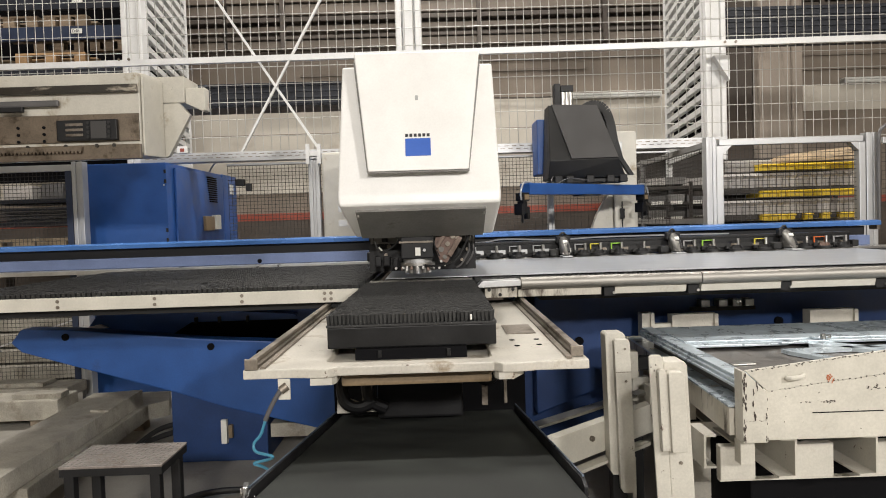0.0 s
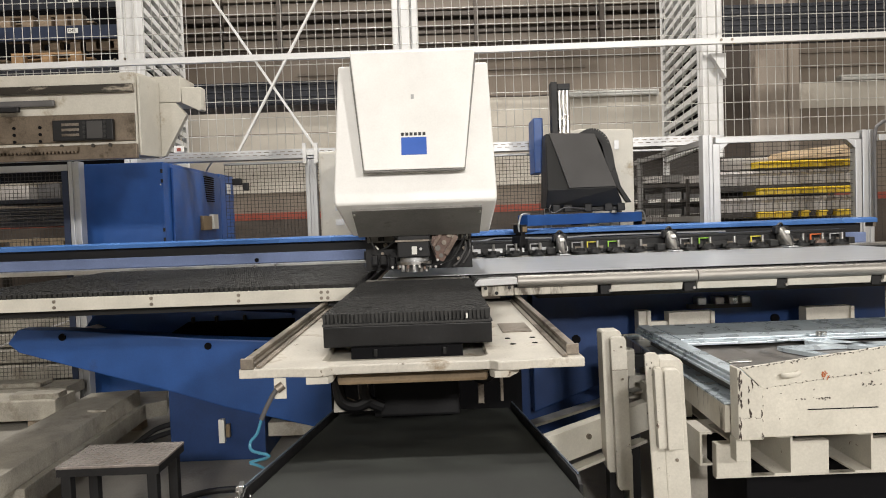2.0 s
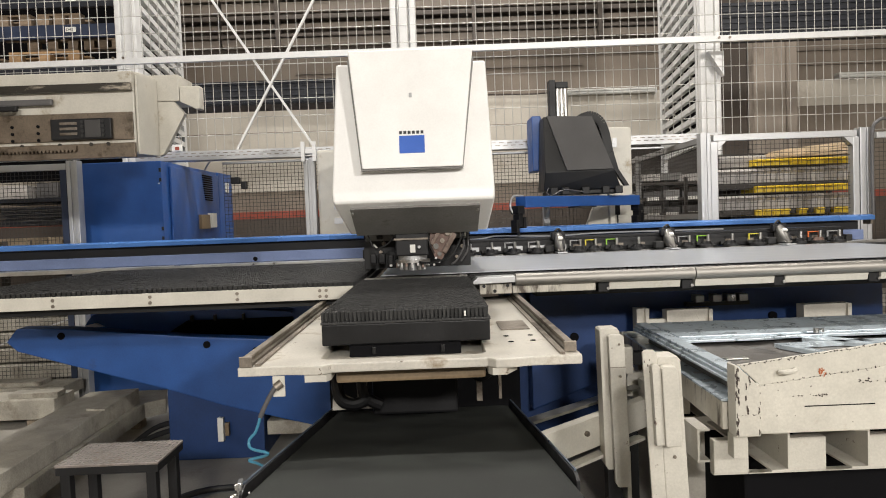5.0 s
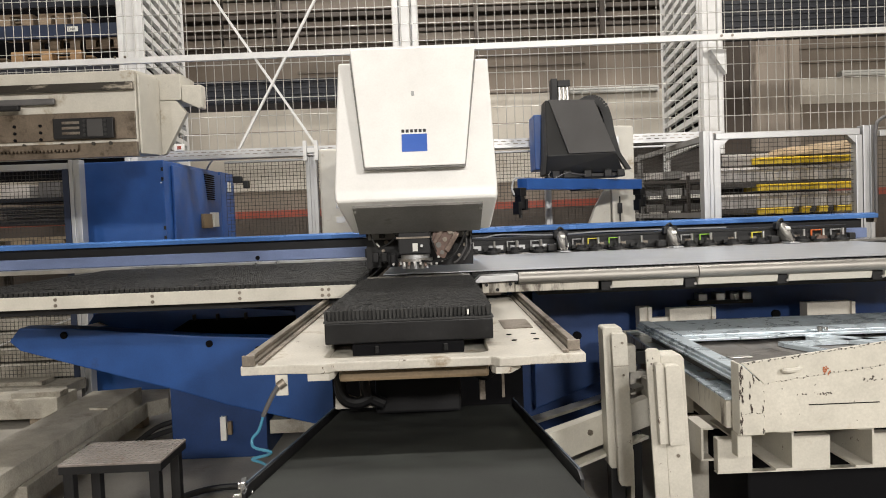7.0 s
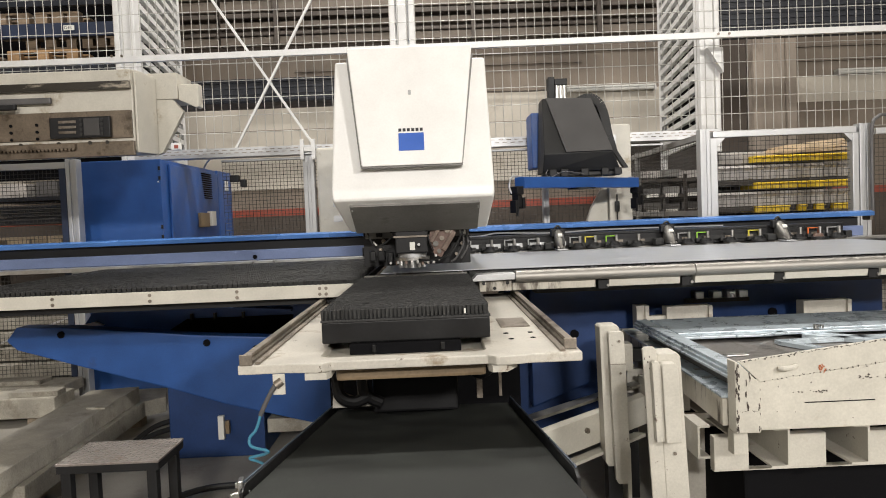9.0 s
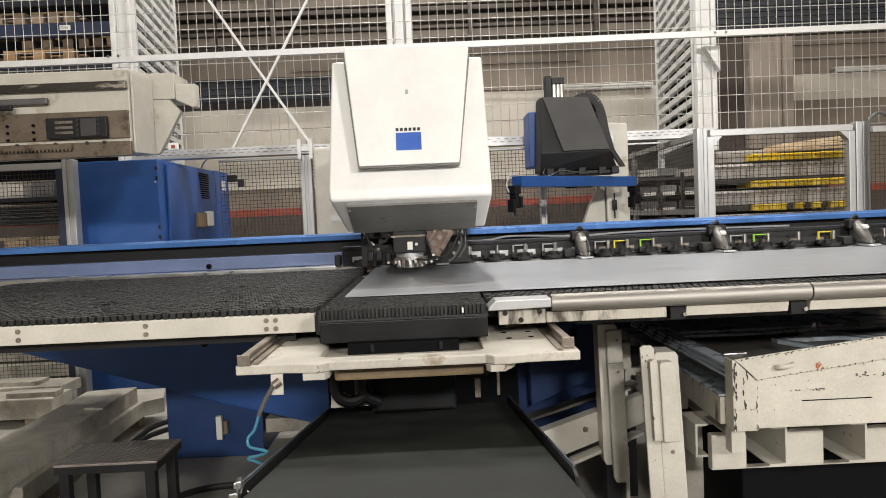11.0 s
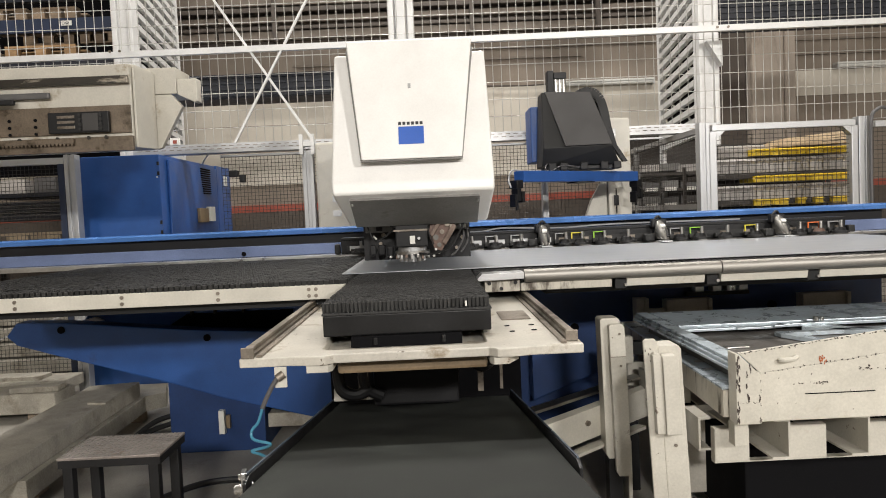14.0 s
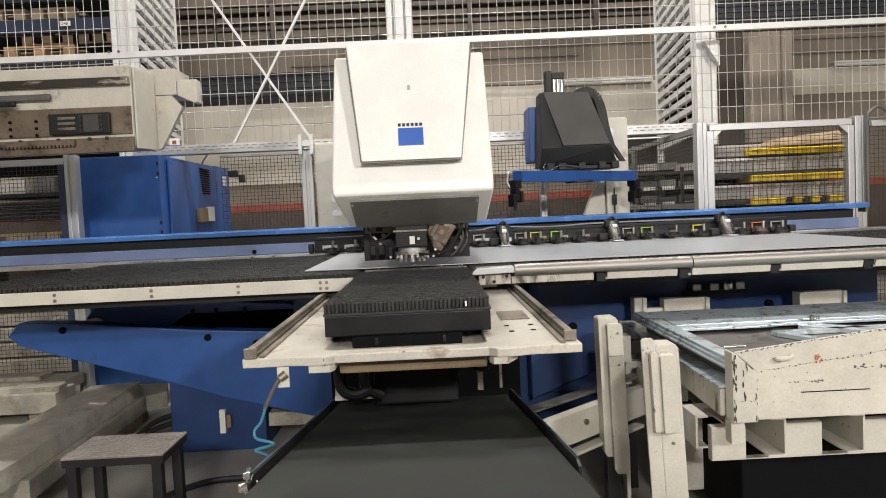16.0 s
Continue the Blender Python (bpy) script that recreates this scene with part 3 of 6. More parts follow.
fr2 = panel_fence("mesh_fence", 3.60, 5.4, 5.7, 0.12, 1.90, ((5.36, 0.08),), "aluminium framed mesh fence panel at the end of the machine", cell=0.036)
bm = B()
tube(bm, smooth_path([(3.53, 5.62, 1.2), (3.53, 5.62, 1.86), (3.58, 5.62, 1.98), (3.66, 5.62, 1.99), (3.74, 5.60, 1.90), (3.9, 5.60, 1.86)]), 0.014, 8)
lone("fence_cable", bm, M_HEAD_GREY, (3.53, 5.62, 1.2), "grey cable looped over the fence post", "cable", smooth=True)
# side run that goes back from the door post
fs = thing("fence_return", (2.19, 6.3, 0), "grey mesh fence panel running back from the door", "fence", "machine fence")
for z in (1.885, 1.27):
    bm = B()
    bar(bm, (2.20, 5.76, z), (2.23, 8.35, z), 0.04, 0.045)
    part("rail", bm, M_UNDER, fs)
for y in (7.52, 8.36):
    part("post", box(B(), 2.19, 2.235, y, y + 0.05, 0, 1.92), M_UNDER, fs)
bm = B()
for k in range(40):
    y = 5.79 + k * 0.063
    bar(bm, (2.215, y, 1.29), (2.215, y, 1.87), 0.003, 0.003, up=(0, 1, 0))
for k in range(17):
    z = 1.30 + k * 0.034
    bar(bm, (2.218, 5.77, z), (2.22, 8.33, z), 0.003, 0.003)
part("wire_mesh", bm, M_WIRE_DARK, fs, kind="stuff")


# ---- shelves with bins behind the right-hand fence ----
def bin_shelf(x0, x1, y0, z, rows, lbl):
    t = thing("bin_shelf", ((x0 + x1) / 2, y0, 0), lbl, "shelf", "bin shelves behind the fence")
    for zz in z:
        part("shelf_board", box(B(), x0, x1, y0 - 0.02, y0 + 0.5, zz - 0.045, zz), M_SHELF_DARK, t)
    part("back_panel", box(B(), x0 + 0.14, x1, y0 + 0.51, y0 + 0.54, 0.0, z[-1] + 0.30), M_SHELF_DARK, t)
    for x in (x0 - 0.03, x1 + 0.002):
        for y in (y0, y0 + 0.46):
            part("upright", box(B(), x, x + 0.028, y, y + 0.035, 0, z[-1] + 0.1), M_SHELF_DARK, t)
    return t


def make_bin(name, mt, lbl, grp, w, h, dp=0.3):
    t = thing(name, (0, 0, 0), lbl, "bin", grp)
    bm = B()
    prism(bm, [(0, 0), (0, h * 0.62), (-0.035, h * 0.8), (0, h), (0.006, h), (0.006, 0)], "x", 0.004, w - 0.004)
    part("front", bm, mt, t)
    for x in (0.0, w - 0.004):
        part("side", box(B(), x, x + 0.003, 0.007, dp, 0, h), mt, t)
    part("bottom", box(B(), 0.004, w - 0.005, 0.007, dp, 0, 0.004), mt, t)
    return t


SHELF_Z = (1.10, 1.31, 1.548)
bin_shelf(2.48, 3.85, 6.35, SHELF_Z, 4, "dark shelf filled with yellow and grey plastic bins")
ybin = make_bin("yellow_bin", M_YELLOW, "yellow open-fronted plastic bin on a dark shelf", "yellow bins on the shelf", 0.075, 0.056)
gbin = make_bin("grey_bin", M_BIN_GREY, "grey open-fronted plastic bin on a dark shelf", "grey bins on the shelf", 0.058, 0.125)
first = {"y": ybin, "g": gbin}


def put(which, x, y, z):
    ob = first[which]
    if ob.location.length < 1e-6:
        ob.location = (x, y, z)
    else:
        copy_thing(ob, pose(x, y, z))


for z in (1.312, 1.55):
    for k in range(22):
        put("g", 2.50 + k * 0.06, 6.31, z)
for k in range(22):
    put("g", 2.50 + k * 0.06, 6.31, 1.102)
for z, k0 in ((1.462, 5), (1.698, 5), (1.252, 5)):
    for k in range(k0, 17):
        if z == 1.252 and k in (9, 11, 13):
            continue
        put("y", 2.50 + k * 0.078, 6.28, z)
sb = thing("shelf_load", (3.4, 6.45, 1.85), "brown wooden boards lying on top of the shelf", "boards")
for k in range(4):
    bm = B()
    obox(bm, pose(3.50 + 0.03 * k, 6.55, 1.79 + 0.026 * k, 0, -2 - k, 1), 0.75, 0.35, 0.022)
    part("board", bm, M_WOOD_PALE, sb)
part("grey_case", box(B(), 2.62, 3.05, 6.4, 6.7, 1.69, 1.80, 0.01), M_BIN_GREY, sb)

# dark rack with tagged drawers seen through the side panel
dr = thing("drawer_rack", (2.9, 8.9, 0), "dark rack with grey drawers and small white tags", "rack")
part("back", box(B(), 2.3, 3.8, 9.3, 9.33, 0, 2.2), M_SHELF_DARK, dr)
for i, z in enumerate((1.10, 1.30, 1.49, 1.68)):
    part("shelf", box(B(), 2.3, 3.8, 8.6, 9.28, z - 0.035, z), M_SHELF_DARK, dr)
    for k in range(6):
        x = 2.36 + k * 0.235
        if i == 3:
            bm = B()
            obox(bm, pose(x + 0.1, 8.9, z + 0.05 + 0.01 * (k % 3), 0, 0, 3 * (k % 3 - 1)), 0.25, 0.5, 0.09, 0.004)
            part("flat_part", bm, M_BIN_GREY if k % 2 else M_UNDER, dr)
            continue
        bm = B()
        box(bm, x, x + 0.21, 8.63, 9.1, z + 0.004, z + (0.075 if (i + k) % 2 else 0.095), 0.006)
        part("drawer", bm, M_UNDER if (i * 2 + k) % 3 == 0 else M_HEAD_GREY, dr)
        part("tag", box(B(), x + 0.02, x + 0.17, 8.59, 8.598, z - 0.030, z + 0.012), M_LABEL, dr)
pl = pallet(-3.55, 6.6, 1.16, 0.62, 0.9, M_WOOD_PALE, "pale wooden pallet behind the mesh fence panel", "pallets in the rack")
pallet(-4.4, 6.6, 1.16, 0.62, 0.9, M_WOOD_PALE, "pale wooden pallet behind the mesh fence panel", "pallets in the rack")
st = thing("low_bench", (-3.6, 7.0, 0), "dark steel bench carrying pallets and boxes", "bench")
part("top", box(B(), -4.6, -2.9, 6.5, 7.6, 1.10, 1.158), M_SHELF_DARK, st)
for x in (-4.55, -2.98):
    for y in (6.52, 7.5):
        part("leg", box(B(), x, x + 0.06, y, y + 0.06, 0, 1.098), M_SHELF_DARK, st)
bx = thing("upper_rack", (-3.6, 7.7, 0), "dark rack with grey boxes on it behind the mesh", "rack")
for z in (1.46, 1.70):
    part("shelf", box(B(), -4.7, -3.1, 7.4, 8.2, z - 0.04, z), M_TRAY, bx)
for x in (-4.7, -3.15):
    part("upright", box(B(), x, x + 0.05, 7.35, 7.398, 0, 2.2), M_TRAY_BLUE, bx)
for k, (x, w, h) in enumerate(((-4.5, 0.3, 0.14), (-4.1, 0.22, 0.16), (-3.75, 0.34, 0.13), (-3.35, 0.15, 0.15))):
    part("box", box(B(), x, x + w, 7.45, 7.8, 1.702, 1.702 + h, 0.005), M_HEAD_GREY if k % 2 else M_BIN_GREY, bx)
for k in range(9):
    part("sheet", box(B(), -4.6, -3.2, 7.42, 8.1, 1.462 + k * 0.018, 1.472 + k * 0.018), M_TRAY if k % 2 else M_HEAD_GREY, bx)
# pale plates leaning behind the low mesh
for k in range(6):
    x0, x1 = -4.9, -3.0 - 0.1 * (k % 3)
    z = 0.05 + 0.13 * k
    bm = B()
    box(bm, x0, x1 + 0.2, 6.3 + 0.1 * k, 7.1, z, z + 0.11, 0.01)
    lone("stone_slab", bm, M_GIRDER, (-4, 6.5, z), "pale dusty slab stacked behind the fence", "slab", "slabs stacked behind the fence")
bm = B()
bar(bm, (-4.9, 6.1, 0.008), (-3.05, 6.1, 0.62), 0.012, 0.015)
lone("thin_strut", bm, M_GALV_RAIL, (-4.9, 6.1, 0.0), "thin white strut leaning behind the fence mesh", "strut")

# ---- punching machine: head, throat, frame ----
machine = thing("punching_machine", (-0.08, 4.0, 0), "white and blue sheet-metal punching machine with square white head", "machine")


def ring(z, x0, x1, y0, y1):
    return [(x0, y0, z), (x1, y0, z), (x1, y1, z), (x0, y1, z)]


bm = B()
loft(bm, [ring(2.03, -0.399, 0.271, 3.20, 4.7), ring(1.45, -0.412, 0.278, 3.0, 4.7), ring(1.405, -0.410, 0.277, 2.995, 4.7), ring(1.27, -0.372, 0.262, 3.27, 4.7)], 0.011)
head = part("head_cover", bm, M_HEAD, machine, "white rounded head cover", smooth=True)
head.modifiers.new("flat_faces", "WEIGHTED_NORMAL").keep_sharp = True


def panel_y(z):
    return 2.965 + (z - 1.544) * 0.29


bm = B()
za, zb = 1.544, 2.07
loft(bm, [[(-0.277, panel_y(za), za), (0.143, panel_y(za), za), (0.143, panel_y(za) + 0.07, za), (-0.277, panel_y(za) + 0.07, za)],
          [(-0.335, panel_y(zb), zb), (0.211, panel_y(zb), zb), (0.211, panel_y(zb) + 0.1, zb), (-0.335, panel_y(zb) + 0.1, zb)]], 0.006)
panel = part("front_panel", bm, M_HEAD, machine, "white tapering front panel", smooth=True)
panel.modifiers.new("flat_faces", "WEIGHTED_NORMAL").keep_sharp = True
bm = B()
zc = 1.538
loft(bm, [[(-0.2815, panel_y(zc) + 0.012, zc), (0.1465, panel_y(zc) + 0.012, zc), (0.1465, panel_y(zc) + 0.06, zc), (-0.2815, panel_y(zc) + 0.06, zc)],
          [(-0.339, panel_y(2.03) + 0.012, 2.03), (0.2145, panel_y(2.03) + 0.012, 2.03), (0.2145, panel_y(2.03) + 0.06, 2.03), (-0.339, panel_y(2.03) + 0.06, 2.03)]])
part("panel_gasket", bm, M_UNDER, machine, "grey gasket round the front panel")
# plain shapes of the maker's mark
tilt = math.degrees(math.atan(0.29))


def mark(x0, x1, z0, z1, mt, name):
    bm = B()
    zm = (z0 + z1) / 2
    obox(bm, pose((x0 + x1) / 2, panel_y(zm) - 0.002, zm, -tilt, 0, 0), x1 - x0, 0.003, (z1 - z0) * 1.04)
    part(name, bm, mt, panel)


mark(-0.119, -0.0125, 1.606, 1.681, M_LOGO_BLUE, "blue_square")
for k in range(6):
    x = -0.119 + k * 0.0182
    mark(x, x + 0.012, 1.689, 1.7015, M_INK, "dark_bar")
bm = B()
obox(bm, pose(-0.067, panel_y(1.86) - 0.002, 1.86, -tilt, 0, 0), 0.012, 0.004, 0.02)
part("catch", bm, M_ALU, panel)
# dark slanted underside plate
bm = B()
prism(bm, [(3.025, 1.378), (3.262, 1.262), (3.272, 1.274), (3.032, 1.388)], "x", -0.342, 0.215)
part("underside_plate", bm, M_UNDER, machine, "grey slanted plate under the head")
part("underside_back", box(B(), -0.325, 0.185, 3.484, 3.498, 1.228, 1.30, 0.003), M_UNDER, machine, "grey plate behind the punch")
for x in (-0.27, -0.19, 0.0, 0.14):
    part("cable_block", box(B(), x, x + 0.03, 3.470, 3.483, 1.236, 1.256, 0.003), M_BLACK if x < 0 else M_LABEL, machine)
for x in (-0.335, 0.205):
    bm = B()
    rod(bm, (x, 3.05, 1.364), (x, 3.046, 1.356), 0.006, 8)
    part("screw", bm, M_STEEL, machine)
# punch and its slide
cx = -0.092
bm = B()
box(bm, cx - 0.075, cx + 0.075, 3.27, 3.45, 1.16, 1.28, 0.006)
slide = part("punch_slide", bm, M_BLACK, machine, "black punch slide")
part("slide_cap", box(B(), cx - 0.082, cx + 0.082, 3.26, 3.46, 1.234, 1.242), M_STEEL_DULL, slide)
bm = B()
rod(bm, (cx, 3.35, 1.140), (cx, 3.35, 1.162), 0.068, 24)
part("punch_collar", bm, M_ALU, slide, "bright steel collar", smooth=True)
bm = B()
rod(bm, (cx, 3.35, 1.088), (cx, 3.35, 1.140), 0.030, 18)
part("punch", bm, M_ALU, slide, smooth=True)
for k in range(5):
    a = math.radians(200 + 35 * k)
    x, y = cx + 0.055 * math.cos(a), 3.35 + 0.055 * math.sin(a)
    bm = B()
    rod(bm, (x, y, 1.092), (x, y, 1.140), 0.012, 10)
    part("stripper_pin", bm, M_CLAMP if k % 2 else M_ALU, slide, smooth=True)
bm = B()
rod(bm, (cx, 3.35, 1.126), (cx, 3.35, 1.1395), 0.082, 28)
part("index_ring", bm, M_STEEL, slide, "bright worn index ring", smooth=True)
for k in range(9):
    a = math.radians(185 + 21 * k)
    x, y = cx + 0.074 * math.cos(a), 3.35 + 0.074 * math.sin(a)
    bm = B()
    box(bm, x - 0.006, x + 0.006, y - 0.006, y + 0.006, 1.102 + 0.008 * (k % 2), 1.1255, 0.002)
    part("gripper_finger", bm, M_STEEL if k % 3 else M_OILED, slide)
for x, z in ((cx + 0.10, 1.115), (cx + 0.125, 1.128), (cx + 0.11, 1.145), (cx - 0.10, 1.118)):
    bm = B()
    rod(bm, (x, 3.275, z), (x, 3.30, z), 0.006, 10)
    part("fitting", bm, M_STEEL, slide)
part("rating_plate", box(B(), cx - 0.008, cx + 0.016, 3.262, 3.268, 1.175, 1.212), M_LABEL, slide)
bm = B()
rod(bm, (cx + 0.034, 3.24, 1.20), (cx + 0.034, 3.27, 1.20), 0.007, 8)
part("sensor", bm, M_ALU, slide)
# brown oily link plate to the right of the slide
bm = B()
prism(bm, [(0.0, 1.285), (0.125, 1.285), (0.045, 1.135), (0.012, 1.15), (-0.012, 1.21)], "y", 3.28, 3.30)
link = part("link_plate", bm, M_RED_PLATE, machine, "brown oily link plate")
for x, z, r in ((0.02, 1.20, 0.013), (0.05, 1.225, 0.011), (0.075, 1.26, 0.012), (0.035, 1.165, 0.010), (0.06, 1.185, 0.009), (0.095, 1.25, 0.009)):
    bm = B()
    rod(bm, (x, 3.268, z), (x, 3.281, z), r, 12)
    part("link_bolt", bm, M_CLAMP if z < 1.21 else M_STEEL_DULL, link)
bm = B()
obox(bm, pose(0.082, 3.268, 1.212, 0, 32, 0), 0.022, 0.012, 0.10, 0.002)
part("tan_rail", bm, M_OILED, link)
bm = B()
obox(bm, pose(0.018, 3.268, 1.238, 0, 32, 0), 0.016, 0.012, 0.07, 0.002)
part("tan_rail", bm, M_OILED, link)
for pts, r in (([(-0.30, 3.33, 1.27), (-0.27, 3.31, 1.20), (-0.22, 3.30, 1.21), (-0.17, 3.31, 1.25)], 0.004), ([(0.16, 3.3, 1.28), (0.13, 3.28, 1.22), (0.08, 3.27, 1.15), (0.0, 3.27, 1.125), (-0.06, 3.27, 1.13)], 0.005),
               ([(-0.21, 3.3, 1.28), (-0.17, 3.28, 1.255), (-0.12, 3.28, 1.275)], 0.004), ([(-0.02, 3.26, 1.28), (-0.01, 3.25, 1.22), (0.01, 3.26, 1.17)], 0.003)):
    bm = B()
    tube(bm, smooth_path(pts), r, 6)
    part("hose", bm, M_HOSE_BLACK, machine, smooth=True)
for x, z, w in ((-0.30, 1.12, 0.03), (-0.26, 1.12, 0.035), (-0.215, 1.11, 0.03)):
    bm = B()
    box(bm, x, x + w, 3.40, 3.44, z, z + 0.05, 0.008)
    part("tool_pin", bm, M_BLACK, machine)
for x, z, r in ((-0.235, 1.215, 0.010), (-0.25, 1.175, 0.008), (-0.155, 1.268, 0.007), (0.15, 1.19, 0.009), (0.12, 1.14, 0.008), (-0.03, 1.262, 0.008)):
    bm = B()
    rod(bm, (x, 3.455, z), (x, 3.485, z), r, 10)
    part("bolt", bm, M_STEEL_DULL, machine)
for pts in ([(-0.18, 3.36, 1.283), (-0.15, 3.34, 1.245), (-0.11, 3.33, 1.25), (-0.10, 3.34, 1.283)], [(0.14, 3.42, 1.28), (0.155, 3.40, 1.20), (0.12, 3.38, 1.13), (0.09, 3.36, 1.11)], [(0.17, 3.44, 1.27), (0.175, 3.42, 1.18), (0.14, 3.40, 1.12)]):
    bm = B()
    tube(bm, smooth_path(pts), 0.0045, 6)
    part("hose", bm, M_HEAD_GREY, machine, smooth=True)
bm = B()
obox(bm, pose(-0.275, 3.45, 1.205, 0, 50, 0), 0.025, 0.004, 0.008)
part("white_mark", bm, M_LABEL, machine)
# black curtain behind the punch and the upper arm
part("throat_curtain", box(B(), -0.335, 0.19, 3.50, 3.53, 1.092, 1.30), M_BLACK, machine, "black curtain plate behind the punch")
part("upper_arm", box(B(), -0.36, 0.22, 4.72, 7.0, 1.35, 2.0, 0.02), M_BLUE, machine, "blue upper arm")
part("lower_arm", box(B(), -0.335, 0.165, 3.55, 7.0, 0.35, 0.98, 0.01), M_BLACK, machine, "dark lower arm")
part("die_plate", box(B(), -0.335, 0.168, 3.40, 3.50, 1.0, 1.046, 0.003), M_DIE, machine, "grey steel die plate")

# blue base: sloping side frames and legs
bm = B()
prism(bm, [(-2.42, 0.72), (-2.36, 0.795), (-2.09, 0.785), (-1.35, 0.71), (-0.60, 0.66), (-0.60, 0.15), (-0.83, 0.21), (-1.21, 0.31), (-1.54, 0.42), (-2.06, 0.573), (-2.36, 0.665)], "y", 4.0, 4.12, 0.008)
frame_l = part("side_frame", bm, M_BLUE, machine, "blue sloping side frame")
for x, z in ((-2.11, 0.745), (-1.295, 0.665), (-1.02, 0.62)):
    bm = B()
    rod(bm, (x, 3.992, z), (x, 4.001, z), 0.02, 16)
    part("hole", bm, M_INSIDE, frame_l)
part("foot", box(B(), -1.54, -1.0, 4.02, 4.5, 0.0, 0.42, 0.006), M_BLUE_SHADED, machine, "blue foot painted in the shaded tone")
part("pale_plinth", box(B(), -0.99, -0.72, 4.05, 4.4, 0.12, 0.20, 0.004), M_GIRDER, machine)
bm = B()
prism(bm, [(-2.17, 0.70), (-2.08, 0.82), (-1.82, 0.928), (-0.62, 0.928), (-0.62, 0.55), (-2.17, 0.62)], "y", 4.30, 4.42, 0.006)
part("rear_frame", bm, M_BLUE, machine, "blue rear side frame")
# flat black plate on the frame paints the shade of a recess
bm = B()
prism(bm, [(-1.63, 0.69), (-1.50, 0.768), (-0.86, 0.768), (-0.86, 0.62), (-1.60, 0.62)], "y", 4.285, 4.299)
part("recess", bm, M_INSIDE, machine, "recess painted as a flat shade-black plate")
bm = B()
bar(bm, (-1.56, 4.26, 0.858), (-0.86, 4.26, 0.80), 0.07, 0.012)
part("upper_flange", bm, M_BLUE, machine)
bm = B()
prism(bm, [(-2.16, 0.752), (-2.0, 0.752), (-2.05, 0.775)], "y", 4.27, 4.298)
part("pale_wedge", bm, M_GALV_RAIL, machine)
for x in (-1.47, -1.33, -1.16):
    part("pipe_clip", box(B(), x, x + 0.012, 4.25, 4.284, 0.765, 0.80), M_BLACK, machine)
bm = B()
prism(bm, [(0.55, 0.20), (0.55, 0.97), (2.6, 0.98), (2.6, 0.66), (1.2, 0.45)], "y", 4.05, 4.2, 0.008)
frame_r = part("side_frame", bm, M_BLUE_SHADED, machine, "blue side frame under the table, painted in the shaded tone")
for x, z in ((1.95, 0.70), (0.80, 0.62)):
    bm = B()
    rod(bm, (x, 4.03, z), (x, 4.051, z), 0.024, 14)
    part("plug", bm, M_INSIDE, frame_r)
part("foot", box(B(), 0.42, 1.05, 4.22, 4.6, 0, 0.9, 0.006), M_BLUE_SHADED, machine, "blue foot painted in the shaded tone")
for x in (1.48, 1.58, 1.66, 1.73):
    bm = B()
    box(bm, x, x + 0.05, 3.97, 4.045, 0.80, 0.84, 0.006)
    part("valve", bm, M_STEEL, machine)
bm = B()
box(bm, 1.44, 1.80, 4.0, 4.046, 0.775, 0.797)
part("valve_strip", bm, M_BLACK, machine)
# switch plate on the foot
bm = B()
box(bm, -1.255, -1.222, 3.985, 4.018, 0.11, 0.245, 0.003)
part("switch_plate", bm, M_LABEL, machine, "pale switch plate")
part("switch_knob", box(B(), -1.215, -1.192, 3.99, 4.018, 0.14, 0.215, 0.004), M_TAN, machine)

# ---- front support with rails and the brush block ----
sup = thing("support_plate", (-0.07, 2.6, 0.9), "cream steel support plate with two guide rails", "machine bed")
bm = B()
prism(bm, [(-0.546, 1.945), (-0.41, 1.945), (-0.33, 1.93), (-0.31, 1.93), (-0.285, 1.955), (0.148, 1.955), (0.17, 1.93), (0.21, 1.93), (0.27, 1.945), (0.412, 1.945),
           (0.412, 3.5), (0.15, 3.5), (0.15, 2.045), (0.125, 2.02), (-0.305, 2.02), (-0.33, 2.045), (-0.33, 3.5), (-0.546, 3.5)], "z", 0.906, 0.932, 0.004)
plate = part("plate", bm, M_PLATE, sup, "cream painted plate")
bm = B()
prism(bm, [(-0.36, 1.937), (-0.30, 1.937), (-0.29, 1.96), (-0.29, 3.4), (-0.36, 3.4)], "z", 0.886, 0.905)
prism(bm, [(0.15, 1.96), (0.16, 1.937), (0.20, 1.937), (0.235, 2.0), (0.235, 3.4), (0.15, 3.4)], "z", 0.886, 0.905)
part("stiffener", bm, M_CREAM_SOFT, sup)
part("pocket_floor", box(B(), -0.336, 0.156, 2.01, 3.4, 0.9055, 0.9095), M_PLATE, sup, "stained floor of the sunken pocket")
part("trough", box(B(), -0.288, 0.148, 2.03, 2.8, 0.858, 0.90, 0.01), M_TAN, sup, "brown oily trough below the plate")
for x0, x1, y0 in ((-0.535, -0.507, 1.95), (0.373, 0.401, 2.0)):
    bm = B()
    prism(bm, [(x0, 0.933), (x1, 0.933), (x1, 0.942), (x1 - 0.006, 0.947), (x1 - 0.002, 0.956), (x1 - 0.004, 0.961), (x0 + 0.004, 0.961), (x0 + 0.002, 0.956), (x0 + 0.006, 0.947), (x0, 0.942)], "y", y0, 3.45)
    part("guide_rail", bm, M_STEEL_DULL, sup, "grey linear guide rail")
    part("rail_stop", box(B(), x0 - 0.004, x1 + 0.004, y0 - 0.012, y0 - 0.002, 0.933, 0.963, 0.002), M_STEEL_DULL, sup)
part("wear_strip", box(B(), -0.50, -0.485, 1.955, 3.4, 0.933, 0.939), M_STEEL_DULL, sup)
